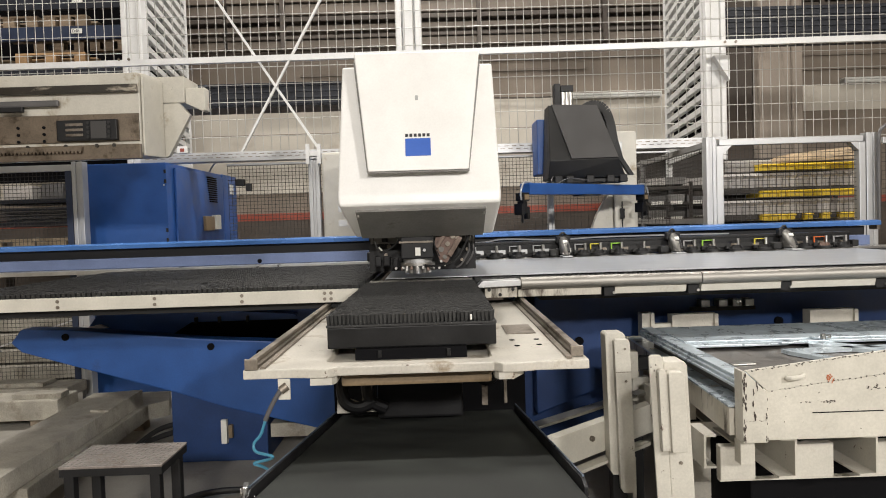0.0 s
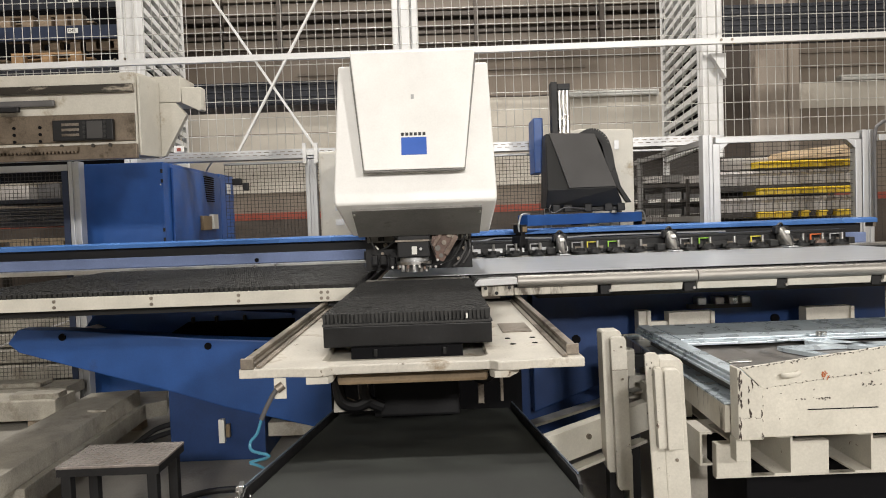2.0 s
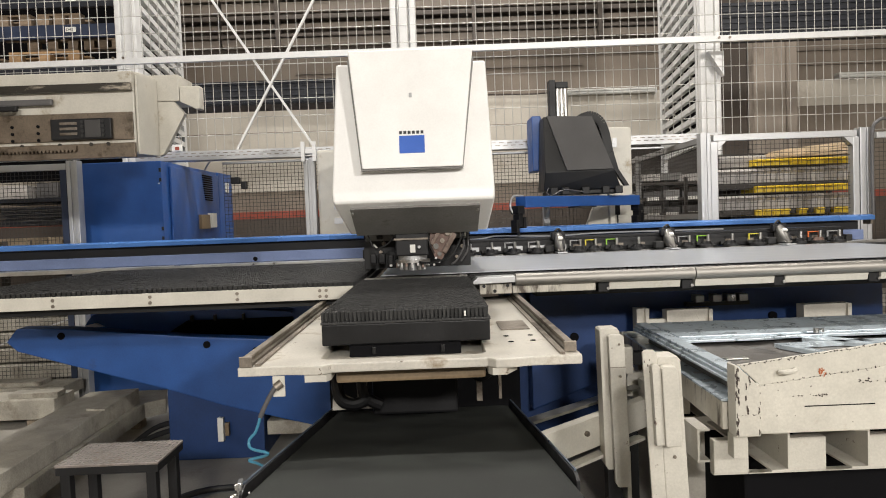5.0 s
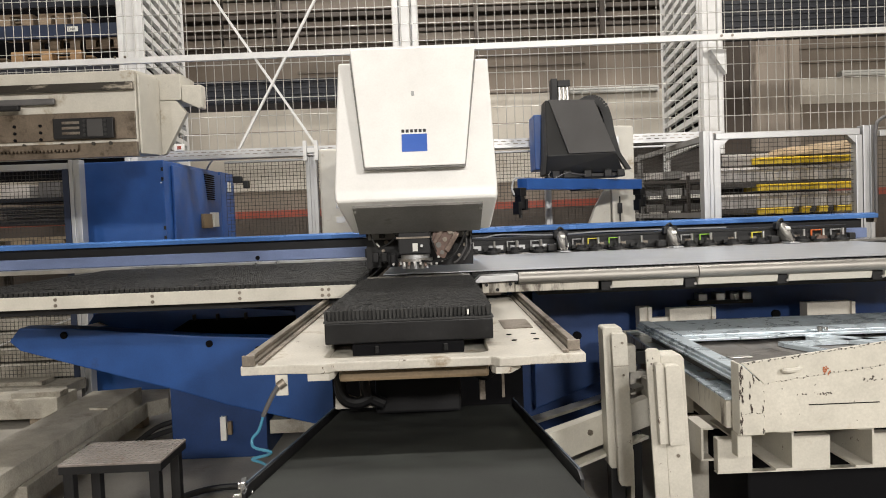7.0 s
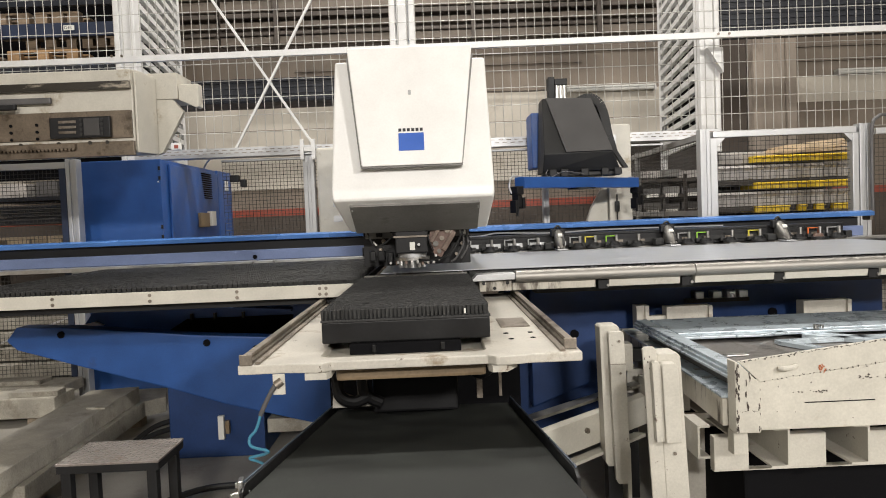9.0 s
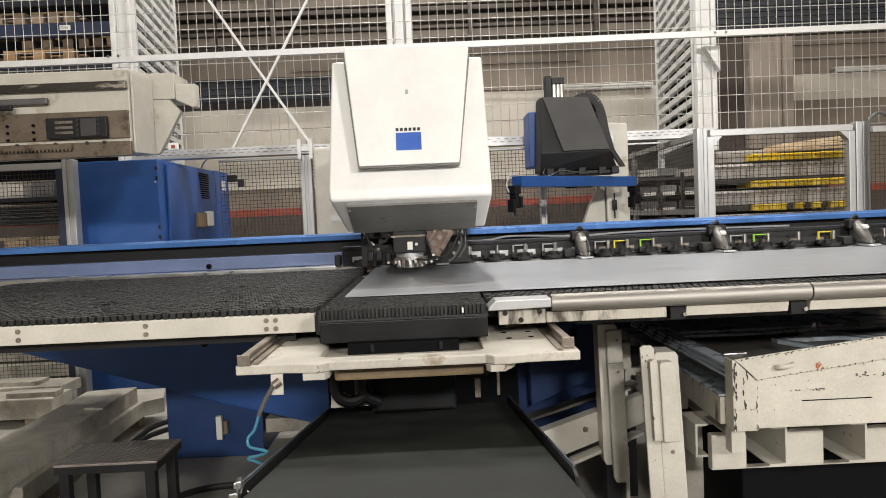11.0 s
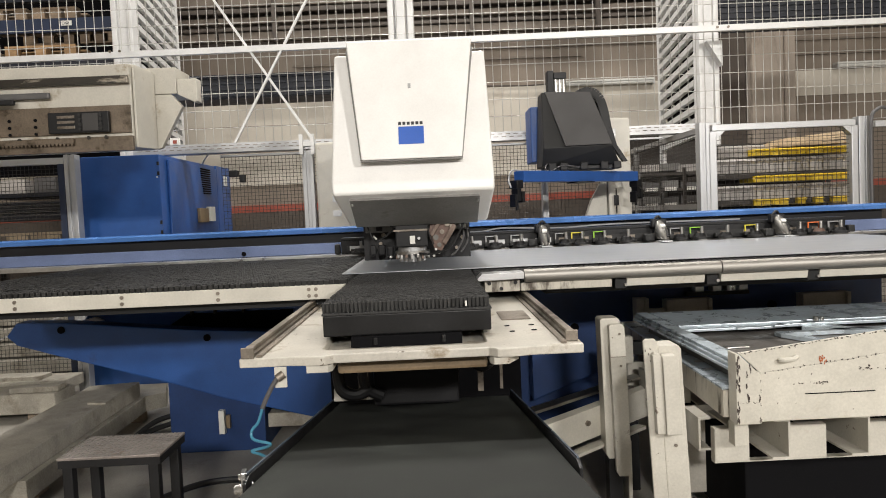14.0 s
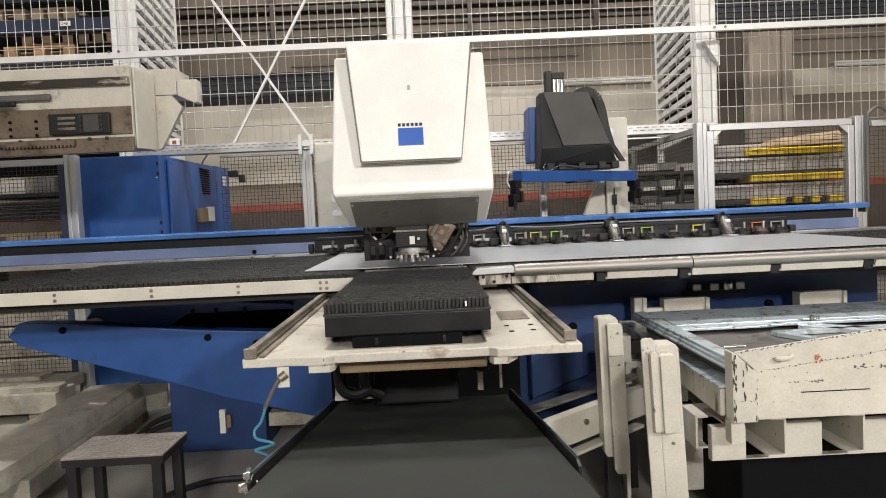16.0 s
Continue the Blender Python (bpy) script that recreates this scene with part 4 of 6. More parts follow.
part("wear_strip", box(B(), 0.352, 0.367, 1.96, 3.4, 0.933, 0.939), M_STEEL_DULL, sup)
part("grey_insert", box(B(), 0.23, 0.33, 2.42, 2.62, 0.9325, 0.936), M_STEEL_DULL, sup, "worn grey insert plate")
for x, y in ((0.235, 2.30), (0.24, 2.19), (0.31, 2.20), (0.315, 2.30)):
    bm = B()
    rod(bm, (x, y, 0.9325), (x, y, 0.934), 0.009, 10)
    part("hole", bm, M_INSIDE, sup)
# hose bracket and the blue coiled hose
part("hose_bracket", box(B(), -0.452, -0.418, 1.95, 1.956, 0.846, 0.904, 0.002), M_CREAM, sup)
blk = thing("brush_block", (-0.085, 2.8, 0.94), "black box topped with rows of black nylon bristles", "brush table")
bm = B()
box(bm, -0.345, 0.174, 2.165, 3.40, 0.945, 1.010, 0.004)
part("box", bm, M_BLOCK, blk)
bm = B()
box(bm, -0.347, 0.176, 2.158, 3.40, 1.0105, 1.018, 0.002)
part("bristle_tray", bm, M_MATT, blk)
# plinth in near-black, the pocket's shade put into its colour
part("plinth", box(B(), -0.26, 0.082, 2.150, 3.38, 0.910, 0.9445, 0.003), M_INSIDE, blk)
for x in (-0.19, 0.02):
    part("plinth_bolt", box(B(), x, x + 0.012, 2.142, 2.1495, 0.918, 0.940, 0.002), M_BLOCK, blk)


def bristles(name, x0, x1, y0, y1, z0, z1, dx, dy, parent, holes=()):
    """Rows of tapering bristle tufts, leaning a little at random."""
    rnd = random.Random(hash((round(x0 * 10), round(y0 * 10))) & 1023)
    vs, fs = [], []
    org = ORG[parent]
    nx, ny = int((x1 - x0) / dx), int((y1 - y0) / dy)
    for i in range(nx):
        for j in range(ny):
            x, y = x0 + (i + 0.5) * dx + ((j % 4) - 1.5) * 0.25 * dx, y0 + (j + 0.5) * dy
            if any((x - hx) ** 2 + (y - hy) ** 2 < hr * hr for hx, hy, hr in holes):
                continue
            w, v = dx * 0.38, dy * 0.30
            lx, ly = rnd.uniform(-0.06, 0.06) * dx, rnd.uniform(-0.08, 0.08) * dy
            zt = z1 - rnd.random() * 0.0025
            b = len(vs)
            for k, (sx, sy) in enumerate(((-1, -1), (1, -1), (1, 1), (-1, 1))):
                vs.append((x + sx * w * 0.62 - org.x, y + sy * v * 0.62 - org.y, z0 - org.z))
            for k, (sx, sy) in enumerate(((-1, -1), (1, -1), (1, 1), (-1, 1))):
                vs.append((x + lx + sx * w - org.x, y + ly + sy * v - org.y, zt - org.z))
            fs += [(b + 4, b + 5, b + 6, b + 7), (b, b + 1, b + 5, b + 4), (b + 1, b + 2, b + 6, b + 5), (b + 2, b + 3, b + 7, b + 6), (b + 3, b, b + 4, b + 7)]
    me = bpy.data.meshes.new(name)
    me.from_pydata(vs, [], fs)
    me.materials.append(M_BRISTLE)
    ob = new(name, me)
    ob.parent = parent
    return tagged(ob, kind="stuff")


bristles("bristle_field", -0.343, 0.172, 2.162, 3.39, 1.018, 1.049, 0.0125, 0.0115, blk, ((-0.22, 2.32, 0.018), (0.11, 2.3, 0.014), (-0.2, 3.0, 0.014), (0.08, 2.95, 0.012)))
part("indicator", box(B(), 0.095, 0.100, 2.148, 2.157, 1.025, 1.040), M_LABEL, blk)

hose = thing("air_hose", (-0.45, 1.95, 0.5), "coiled pale blue air hose hanging from a grey fitting", "hose")
bm = B()
tube(bm, smooth_path([(-0.442, 1.94, 0.877), (-0.457, 1.94, 0.854), (-0.474, 1.94, 0.823), (-0.488, 1.94, 0.793)]), 0.0066, 10)
part("fitting", bm, M_HEAD_GREY, hose, "grey braided fitting", smooth=True)
bm = B()
rod(bm, (-0.442, 1.94, 0.874), (-0.425, 1.945, 0.886), 0.012, 12)
part("elbow", bm, M_STEEL_DULL, hose, smooth=True)
bm = B()
tube(bm, smooth_path([(-0.488, 1.94, 0.793), (-0.502, 1.94, 0.754), (-0.521, 1.94, 0.731), (-0.514, 1.93, 0.710), (-0.466, 1.91, 0.703), (-0.478, 1.93, 0.688), (-0.529, 1.96, 0.668), (-0.503, 1.95, 0.661),
                      (-0.461, 1.91, 0.656), (-0.472, 1.93, 0.638), (-0.528, 1.96, 0.615), (-0.505, 1.95, 0.60), (-0.46, 1.95, 0.55), (-0.48, 2.05, 0.40)]), 0.0042, 8)
part("coil", bm, M_HOSE_BLUE, hose, "pale blue coiled hose", smooth=True)

# parts hanging below the support plate
und = thing("chute_drive", (-0.1, 2.6, 0.65), "dark pipes and cream bracket below the support plate", "machine part")
bm = B()
prism(bm, [(-0.385, 0.635), (-0.375, 0.80), (-0.345, 0.80), (-0.345, 0.69), (-0.27, 0.655), (-0.22, 0.655), (-0.22, 0.638)], "y", 2.58, 2.60)
part("cream_bracket", bm, M_CREAM, und)
for pts in ([(-0.36, 2.55, 0.80), (-0.35, 2.52, 0.70), (-0.30, 2.52, 0.67), (-0.24, 2.53, 0.69)], [(-0.27, 2.54, 0.80), (-0.26, 2.53, 0.70), (-0.20, 2.53, 0.66)], [(0.10, 2.5, 0.80), (0.16, 2.5, 0.76), (0.20, 2.5, 0.79)]):
    bm = B()
    tube(bm, smooth_path(pts), 0.022, 10)
    part("pipe", bm, M_BLACK, und, smooth=True)
for x0, x1, z0, z1 in ((-0.285, -0.25, 0.69, 0.78), (0.145, 0.165, 0.665, 0.74), (0.225, 0.235, 0.67, 0.80)):
    part("clip", box(B(), x0, x1, 2.52, 2.54, z0, z1), M_STEEL_DULL, und)
# added black sheet that paints the shade in the gap below the bed
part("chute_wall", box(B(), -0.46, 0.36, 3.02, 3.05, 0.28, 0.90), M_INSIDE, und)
part("drive_box", box(B(), -0.24, 0.08, 2.62, 3.3, 0.60, 0.83, 0.01), M_BLACK, und)

# ---- belt conveyor sloping away under the machine ----
conv = thing("belt_conveyor", (-0.06, 1.6, 0), "dark rubber belt conveyor with thin side rails", "conveyor")


def conv_z(y):
    return 0.757 - (y - 1.464) * 0.142


bm = B()
for j in range(46):
    y0, y1 = 0.75 + j * 0.045, 0.75 + (j + 1) * 0.045
    vs = [bm.verts.new(p) for p in ((-0.40, y0, conv_z(y0)), (0.283, y0, conv_z(y0)), (0.283, y1, conv_z(y1)), (-0.40, y1, conv_z(y1)))]
    bm.faces.new(vs)
bmesh.ops.remove_doubles(bm, verts=bm.verts, dist=0.0005)
ext = bmesh.ops.extrude_face_region(bm, geom=bm.faces[:])
bmesh.ops.translate(bm, verts=[v for v in ext["geom"] if isinstance(v, bmesh.types.BMVert)], vec=(0, 0, -0.012))
bmesh.ops.recalc_face_normals(bm, faces=bm.faces)
part("belt", bm, M_BELT, conv, "dark grey-green rubber belt")
for x0, x1 in ((-0.413, -0.405), (0.288, 0.296)):
    bm = B()
    prism(bm, [(1.44, conv_z(1.44) - 0.10), (1.44, conv_z(1.44) + 0.008), (1.47, conv_z(1.47) + 0.022), (2.82, conv_z(2.82) + 0.022), (2.82, conv_z(2.82) - 0.10)], "x", x0, x1, 0.002)
    part("side_rail", bm, M_BLACK, conv, "dark side rail")
    bm = B()
    bar(bm, ((x0 + x1) / 2, 1.47, conv_z(1.47) + 0.025), ((x0 + x1) / 2, 2.8, conv_z(2.8) + 0.025), 0.004, 0.004)
    part("rail_edge", bm, M_RAIL_EDGE, conv)
part("frame", box(B(), -0.37, 0.25, 1.0, 2.7, 0.40, 0.56, 0.01), M_BLACK, conv)
for x in (-0.36, 0.21):
    for y in (1.1, 2.5):
        part("leg", box(B(), x, x + 0.05, y, y + 0.05, 0, 0.398), M_BLACK, conv)
part("tail_support", box(B(), -0.37, 0.25, 0.8, 0.998, 0.5, 0.85), M_BLACK, conv)
bm = B()
rod(bm, (-0.41, 1.50, 0.75), (-0.43, 1.48, 0.735), 0.012, 8)
part("belt_fitting", bm, M_STEEL, conv)
bm = B()
obox(bm, pose(-0.418, 1.475, 0.762, -8, 0, 12), 0.010, 0.05, 0.045, 0.002)
rod(bm, (-0.432, 1.455, 0.752), (-0.412, 1.455, 0.756), 0.010, 10)
rod(bm, (-0.432, 1.49, 0.765), (-0.412, 1.49, 0.768), 0.008, 10)
part("edge_clamp", bm, M_STEEL, conv, "bright steel edge clamp")
for y, z in ((1.62, 0.70), (2.1, 0.632)):
    bm = B()
    rod(bm, (0.296, y, z), (0.302, y, z), 0.010, 10)
    part("bolt", bm, M_STEEL, conv)

# ---- sliding table that runs to and fro ----
table = thing("sliding_table", (0, 3.3, 0), "long sliding brush table with cream front strip and blue rear beam", "machine table")
bm = B()
box(bm, -2.35, -0.375, 3.30, 3.33, 0.968, 1.028, 0.003)
strip = part("front_strip", bm, M_CREAM, table, "cream front strip with screws")
for x in (-2.28, -1.77, -1.32, -0.915, -0.53, -0.50):
    for z in (0.985, 1.012):
        bm = B()
        rod(bm, (x, 3.2955, z), (x, 3.2995, z), 0.008, 10)
        part("screw", bm, M_STEEL_DULL, strip)
part("strip_end", box(B(), -0.374, -0.345, 3.305, 3.34, 0.958, 1.02, 0.002), M_BLACK, table)
part("left_bed", box(B(), -2.35, -0.352, 3.345, 5.12, 0.985, 1.018), M_MATT, table, "black bed under the bristles")
bristles("bristle_field", -2.34, -0.352, 3.31, 5.08, 1.018, 1.048, 0.0235, 0.022, table, ((-1.2, 3.7, 0.03), (-1.75, 4.0, 0.03), (-0.85, 4.2, 0.03), (-1.9, 3.5, 0.03), (-0.75, 3.6, 0.03), (-2.6, 4.2, 0.03)))
part("lower_tray", box(B(), -2.3, -0.45, 3.36, 5.0, 0.935, 0.967), M_BLACK, table)
part("right_bed", box(B(), 0.185, 3.6, 3.345, 5.12, 0.985, 1.018), M_MATT, table, "black bed under the bristles")
bristles("bristle_field", 0.19, 3.5, 3.36, 5.08, 1.018, 1.046, 0.0235, 0.022, table)
part("rubber_edge", box(B(), 0.36, 3.6, 3.325, 3.344, 1.0, 1.047, 0.003), M_MATT, table)
bm = B()
rod(bm, (0.385, 3.285, 1.030), (1.22, 3.285, 1.030), 0.028, 24)
part("roller", bm, M_ROLLER, table, "satin steel roller", smooth=True)
for x0, x1 in ((1.225, 2.16), (2.165, 3.55)):
    bm = B()
    rod(bm, (x0, 3.285, 1.030), (x1, 3.285, 1.030), 0.028, 24)
    part("roller", bm, M_ROLLER, table, "satin steel roller", smooth=True)
bm = B()
prism(bm, [(0.180, 1.026), (0.205, 1.050), (0.38, 1.050), (0.38, 1.022), (0.180, 1.018)], "y", 3.24, 3.34, 0.003)
part("nose_plate", bm, M_ALU, table, "bevelled bright nose plate")
bm = B()
box(bm, 0.215, 0.365, 3.27, 3.30, 0.968, 1.016, 0.003)
nb = part("nose_bracket", bm, M_PAN, table, "scuffed cream bracket")
for x, z in ((0.285, 0.982), (0.235, 1.006), (0.345, 1.006)):
    bm = B()
    rod(bm, (x, 3.262, z), (x, 3.2695, z), 0.008, 10)
    part("bolt", bm, M_BLACK, nb)
bm = B()
box(bm, 0.37, 0.76, 3.29, 3.32, 0.966, 1.0, 0.003)
part("under_pan", bm, M_PAN, table, "grimy cream pan")
for x0, x1 in ((0.825, 1.16), (1.23, 1.605), (1.655, 2.05), (2.11, 2.5), (2.56, 2.95), (3.0, 3.4)):
    bm = B()
    prism(bm, [(3.29, 1.0), (3.30, 0.966), (3.42, 0.966), (3.42, 1.0)], "x", x0, x1, 0.003)
    part("under_pan", bm, M_CREAM, table, "cream pan")
for x in (0.80, 1.195, 1.63, 2.08, 2.53):
    part("hanger", box(B(), x - 0.025, x + 0.025, 3.30, 3.40, 0.955, 1.002, 0.003), M_BLACK, table)
    bm = B()
    rod(bm, (x + 0.02, 3.29, 0.972), (x + 0.02, 3.302, 0.972), 0.007, 8)
    part("hanger_bolt", bm, M_STEEL, table)
part("lower_tray", box(B(), 0.5, 3.4, 3.45, 5.0, 0.93, 0.984), M_BLACK, table)
for x0, x1 in ((0.30, 0.45), (-0.66, -0.50)):
    part("runner", box(B(), x0, x1, 3.36, 5.0, 0.9625, 0.984, 0.003), M_BLACK, table)
# rear beam
bm = B()
prism(bm, [(5.30, 1.205), (5.30, 1.235), (5.34, 1.245), (5.50, 1.245), (5.50, 1.20)], "x", -4.2, 3.345, 0.003)
beam = part("beam_cap", bm, M_BEAM, table, "pale blue beam cap")
part("beam_cap_end", box(B(), 3.347, 3.37, 5.36, 5.46, 1.17, 1.235, 0.004), M_STEEL_DULL, table)
part("beam_body", box(B(), -4.2, 3.25, 5.36, 5.49, 1.055, 1.20), M_BLACK, table, "black beam body")
bm = B()
box(bm, -4.2, 3.22, 5.24, 5.355, 1.062, 1.135, 0.004)
part("beam_face", bm, M_BEAM_LOW, table, "grey-blue lower beam face")
bm = B()
rod(bm, (-1.31, 5.232, 1.085), (-1.31, 5.2395, 1.085), 0.016, 14)
part("beam_hole", bm, M_INSIDE, table)
bm = B()
box(bm, -4.2, 3.40, 5.12, 5.236, 1.03, 1.060, 0.003)
part("beam_ledge", bm, M_STEEL, table, "bright steel ledge")
bm = B()
tube(bm, smooth_path([(-0.3, 5.33, 1.18), (0.3, 5.32, 1.165), (0.5, 5.32, 1.185), (0.9, 5.31, 1.17), (1.3, 5.32, 1.18), (2.2, 5.32, 1.175)]), 0.006, 6)
part("beam_cable", bm, M_GREY_CLIP, table, smooth=True)

# ---- carriage with clamps and tool stations ----
carr = thing("clamp_carriage", (1.25, 5.0, 0), "black carriage rail with sheet clamps and punching tools", "machine carriage")
part("rail", box(B(), -0.46, 2.98, 5.09, 5.118, 1.062, 1.15, 0.003), M_BLACK, carr)
part("rail_top", box(B(), -0.46, 2.98, 5.085, 5.232, 1.152, 1.17, 0.003), M_BLACK, carr)
part("rail_end", box(B(), 2.985, 3.03, 5.06, 5.118, 1.062, 1.11, 0.006), M_MATT, carr)
part("rail_end", box(B(), -0.50, -0.465, 5.05, 5.118, 1.062, 1.13, 0.010), M_MATT, carr)
part("grey_strip", box(B(), -0.42, 2.96, 5.075, 5.088, 1.085, 1.115), M_MATT, carr)
for k in range(22):
    x = -0.40 + k * 0.157
    if x < 0.9:
        part("strip_piece", box(B(), x, x + 0.105, 5.066, 5.0745, 1.082, 1.114, 0.002), M_ALU, carr)
    else:
        part("strip_piece", box(B(), x, x + 0.045, 5.068, 5.0745, 1.09, 1.11), M_STEEL_DULL, carr)
CL_X = (0.11, 0.90, 1.685, 2.49)


def clamp(x):
    bm = B()
    bmesh.ops.create_uvsphere(bm, u_segments=20, v_segments=12, radius=1.0, matrix=pose(x, 4.985, 1.135, 38, 0, 0) @ Matrix.Diagonal((0.036, 0.108, 0.032, 1)))
    prism(bm, [(5.07, 1.075), (5.07, 1.17), (5.02, 1.165), (4.92, 1.09), (4.90, 1.074), (4.98, 1.075)], "x", x - 0.029, x + 0.029, 0.010)
    c = part("clamp", bm, M_CLAMP, carr, "bright steel sheet clamp", at=(x, 5.0, 1.1), smooth=True)
    bm = B()
    obox(bm, pose(x + 0.014, 4.935, 1.125, 42, 0, 0), 0.012, 0.09, 0.012)
    part("slot", bm, M_BLACK, c)
    bm = B()
    box(bm, x - 0.05, x + 0.05, 5.03, 5.085, 1.15, 1.205, 0.01)
    part("head_block", bm, M_BLACK, c)
    bm = B()
    obox(bm, pose(x, 4.962, 1.163, 38, 0, 0), 0.030, 0.024, 0.012)
    part("tag", bm, M_LABEL, c)
    bm = B()
    box(bm, x - 0.035, x + 0.035, 4.87, 4.99, 1.0585, 1.068, 0.002)
    part("jaw", bm, M_ALU, c)
    bm = B()
    tube(bm, smooth_path([(x - 0.03, 5.07, 1.19), (x, 5.06, 1.225), (x + 0.03, 5.08, 1.20)]), 0.009, 6)
    part("hose", bm, M_HOSE_BLACK, c, smooth=True)
    box_m = B()
    box(box_m, x - 0.10, x - 0.038, 5.0, 5.07, 1.062, 1.11, 0.008)
    part("cylinder_block", box_m, M_MATT, c)


for x in CL_X:
    clamp(x)


def station(x, clip):
    bm = B()
    rod(bm, (x, 5.02, 1.062), (x, 5.02, 1.078), 0.052, 18)
    c = part("tool_station", bm, M_MATT, carr, "black punching tool holder", at=(x, 5.02, 1.06), smooth=True)
    bm = B()
    rod(bm, (x, 5.02, 1.0785), (x, 5.02, 1.10), 0.038, 16, 0.028)
    part("collar", bm, M_BLACK if clip is not M_ORANGE_CLIP else M_RED_PLATE, c, smooth=True)
    bm = B()
    rod(bm, (x + 0.012, 5.02, 1.1005), (x + 0.012, 5.02, 1.148), 0.010, 10)
    part("pin", bm, M_STEEL, c, smooth=True)
    part("holder", box(B(), x - 0.06, x + 0.06, 5.045, 5.074, 1.07, 1.095, 0.003), M_MATT, c)
    if clip:
        bm = B()
        for a, b in ((-0.055, -0.047), (0.022, 0.030)):
            box(bm, x + a, x + b, 5.058, 5.068, 1.10, 1.142)
        box(bm, x - 0.047, x + 0.022, 5.058, 5.068, 1.136, 1.142)
        part("clip", bm, clip, c)


for x, cl in ((-0.33, None), (-0.17, None), (-0.02, None), (0.25, M_GREY_CLIP), (0.41, None), (0.57, M_GREY_CLIP), (0.74, M_GREY_CLIP), (1.04, M_GREY_CLIP), (1.13 + 0.02, M_YELLOW_CLIP), (1.30, M_GREEN_CLIP), (1.46, None),
              (1.82, M_GREY_CLIP), (1.955, M_GREEN_CLIP), (2.13, None), (2.33, M_YELLOW_CLIP), (2.62, None), (2.76, M_ORANGE_CLIP), (2.90, M_GREY_CLIP)):
    station(x, cl)
sheet = thing("metal_sheet", (1.3, 4.2, 1.052), "large bare grey metal sheet held by the clamps", "metal sheet")
bm = B()
box(bm, -0.26, 2.95, 3.52, 4.965, 1.0515, 1.0545)
part("blank", bm, M_SHEET, sheet)

# ---- loader with lifting head and turning cross bar ----
loader = thing("loading_device", (1.25, 6.1, 0), "black lifting head with blue cross bar on a white column", "loader")
bm = B()
prism(bm, [(1.13, 1.66), (1.13, 2.06), (1.30, 2.085), (1.755, 2.07), (1.768, 2.05), (1.768, 0.0), (1.568, 0.0), (1.568, 1.58)], "y", 6.2, 6.31, 0.008)
part("column", bm, M_CREAM, loader, "cream column")
bm = B()
prism(bm, [(1.34, 1.15), (1.42, 1.36), (1.50, 1.50), (1.565, 1.60), (1.565, 0.9), (1.34, 0.9)], "y", 6.24, 6.31, 0.01)
part("column_web", bm, M_CREAM, loader)
part("column_tag", box(B(), 1.60, 1.64, 6.192, 6.198, 1.90, 1.98), M_ALU, loader)
part("carriage_arm", box(B(), 0.95, 1.40, 5.92, 6.19, 1.72, 1.9, 0.01), M_BLACK, loader)
bm = B()
box(bm, 0.865, 0.945, 5.95, 6.25, 1.70, 2.16, 0.01)
part("motor_box", bm, M_BLUE, loader, "blue motor housing")
part("mast", box(B(), 0.995, 1.045, 5.80, 5.90, 1.75, 2.425, 0.004), M_BLACK, loader, "dark mast")
part("mast_head", box(B(), 1.047, 1.15, 5.80, 5.90, 2.36, 2.41, 0.004), M_BLACK, loader)
for x in (1.066, 1.098, 1.13):
    bm = B()
    rod(bm, (x, 5.84, 1.75), (x, 5.84, 2.36), 0.021, 14)
    part("guide_rod", bm, M_STEEL, loader, "bright guide rod", smooth=True)
bm = B()
rod(bm, (1.625, 6.17, 1.24), (1.625, 6.17, 1.46), 0.006, 8)
box(bm, 1.605, 1.645, 6.16, 6.18, 1.31, 1.40, 0.004)
part("sensor_stick", bm, M_BLACK, loader)
LIFT = (1.18, 5.72, 1.70)
bm = B()
loft(bm, [[(0.895, 5.60, 1.64), (1.50, 5.56, 1.64), (1.50, 5.90, 1.64), (0.895, 5.90, 1.64)],
          [(0.905, 5.56, 1.78), (1.435, 5.50, 1.78), (1.435, 5.90, 1.78), (0.905, 5.90, 1.78)],
          [(0.925, 5.70, 2.235), (1.315, 5.66, 2.215), (1.315, 5.90, 2.215), (0.925, 5.90, 2.235)]], 0.006)
lift = part("lift_body", bm, M_LIFT, loader, "black sheet-metal lift body", at=LIFT)
bm = B()
loft(bm, [[(1.070, 5.517, 1.79), (1.425, 5.485, 1.79), (1.425, 5.51, 1.79), (1.070, 5.545, 1.79)],
          [(0.950, 5.689, 2.238), (1.305, 5.655, 2.220), (1.305, 5.68, 2.220), (0.950, 5.716, 2.238)]])
part("front_cover", bm, M_COVER, lift, "dark grey slanted cover")
bm = B()
links_at = smooth_path([(1.20, 5.78, 2.195), (1.27, 5.78, 2.232), (1.335, 5.78, 2.235), (1.395, 5.78, 2.19), (1.43, 5.78, 2.10), (1.448, 5.78, 2.00), (1.46, 5.78, 1.90), (1.45, 5.78, 1.82)], 4)
for p, q in zip(links_at, links_at[1:]):
    p, q = Vector(p), Vector(q)
    for dy in (-0.03, 0.03):
        bar(bm, tuple(p + Vector((0, dy, 0))), tuple(p + (q - p) * 1.04 + Vector((0, dy, 0))), 0.070, 0.010, up=(0, 1, 0))
    bar(bm, tuple(p + (q - p) * 0.1), tuple(p + (q - p) * 0.5), 0.064, 0.055, up=(0, 1, 0))
part("drag_chain", bm, M_MATT, lift, "black plastic drag chain")
bm = B()
tube(bm, [p + Vector((-0.01, 0, 0)) for p in links_at], 0.014, 6)
part("chain_cable", bm, M_GREY_CLIP, lift, smooth=True)
bm = B()
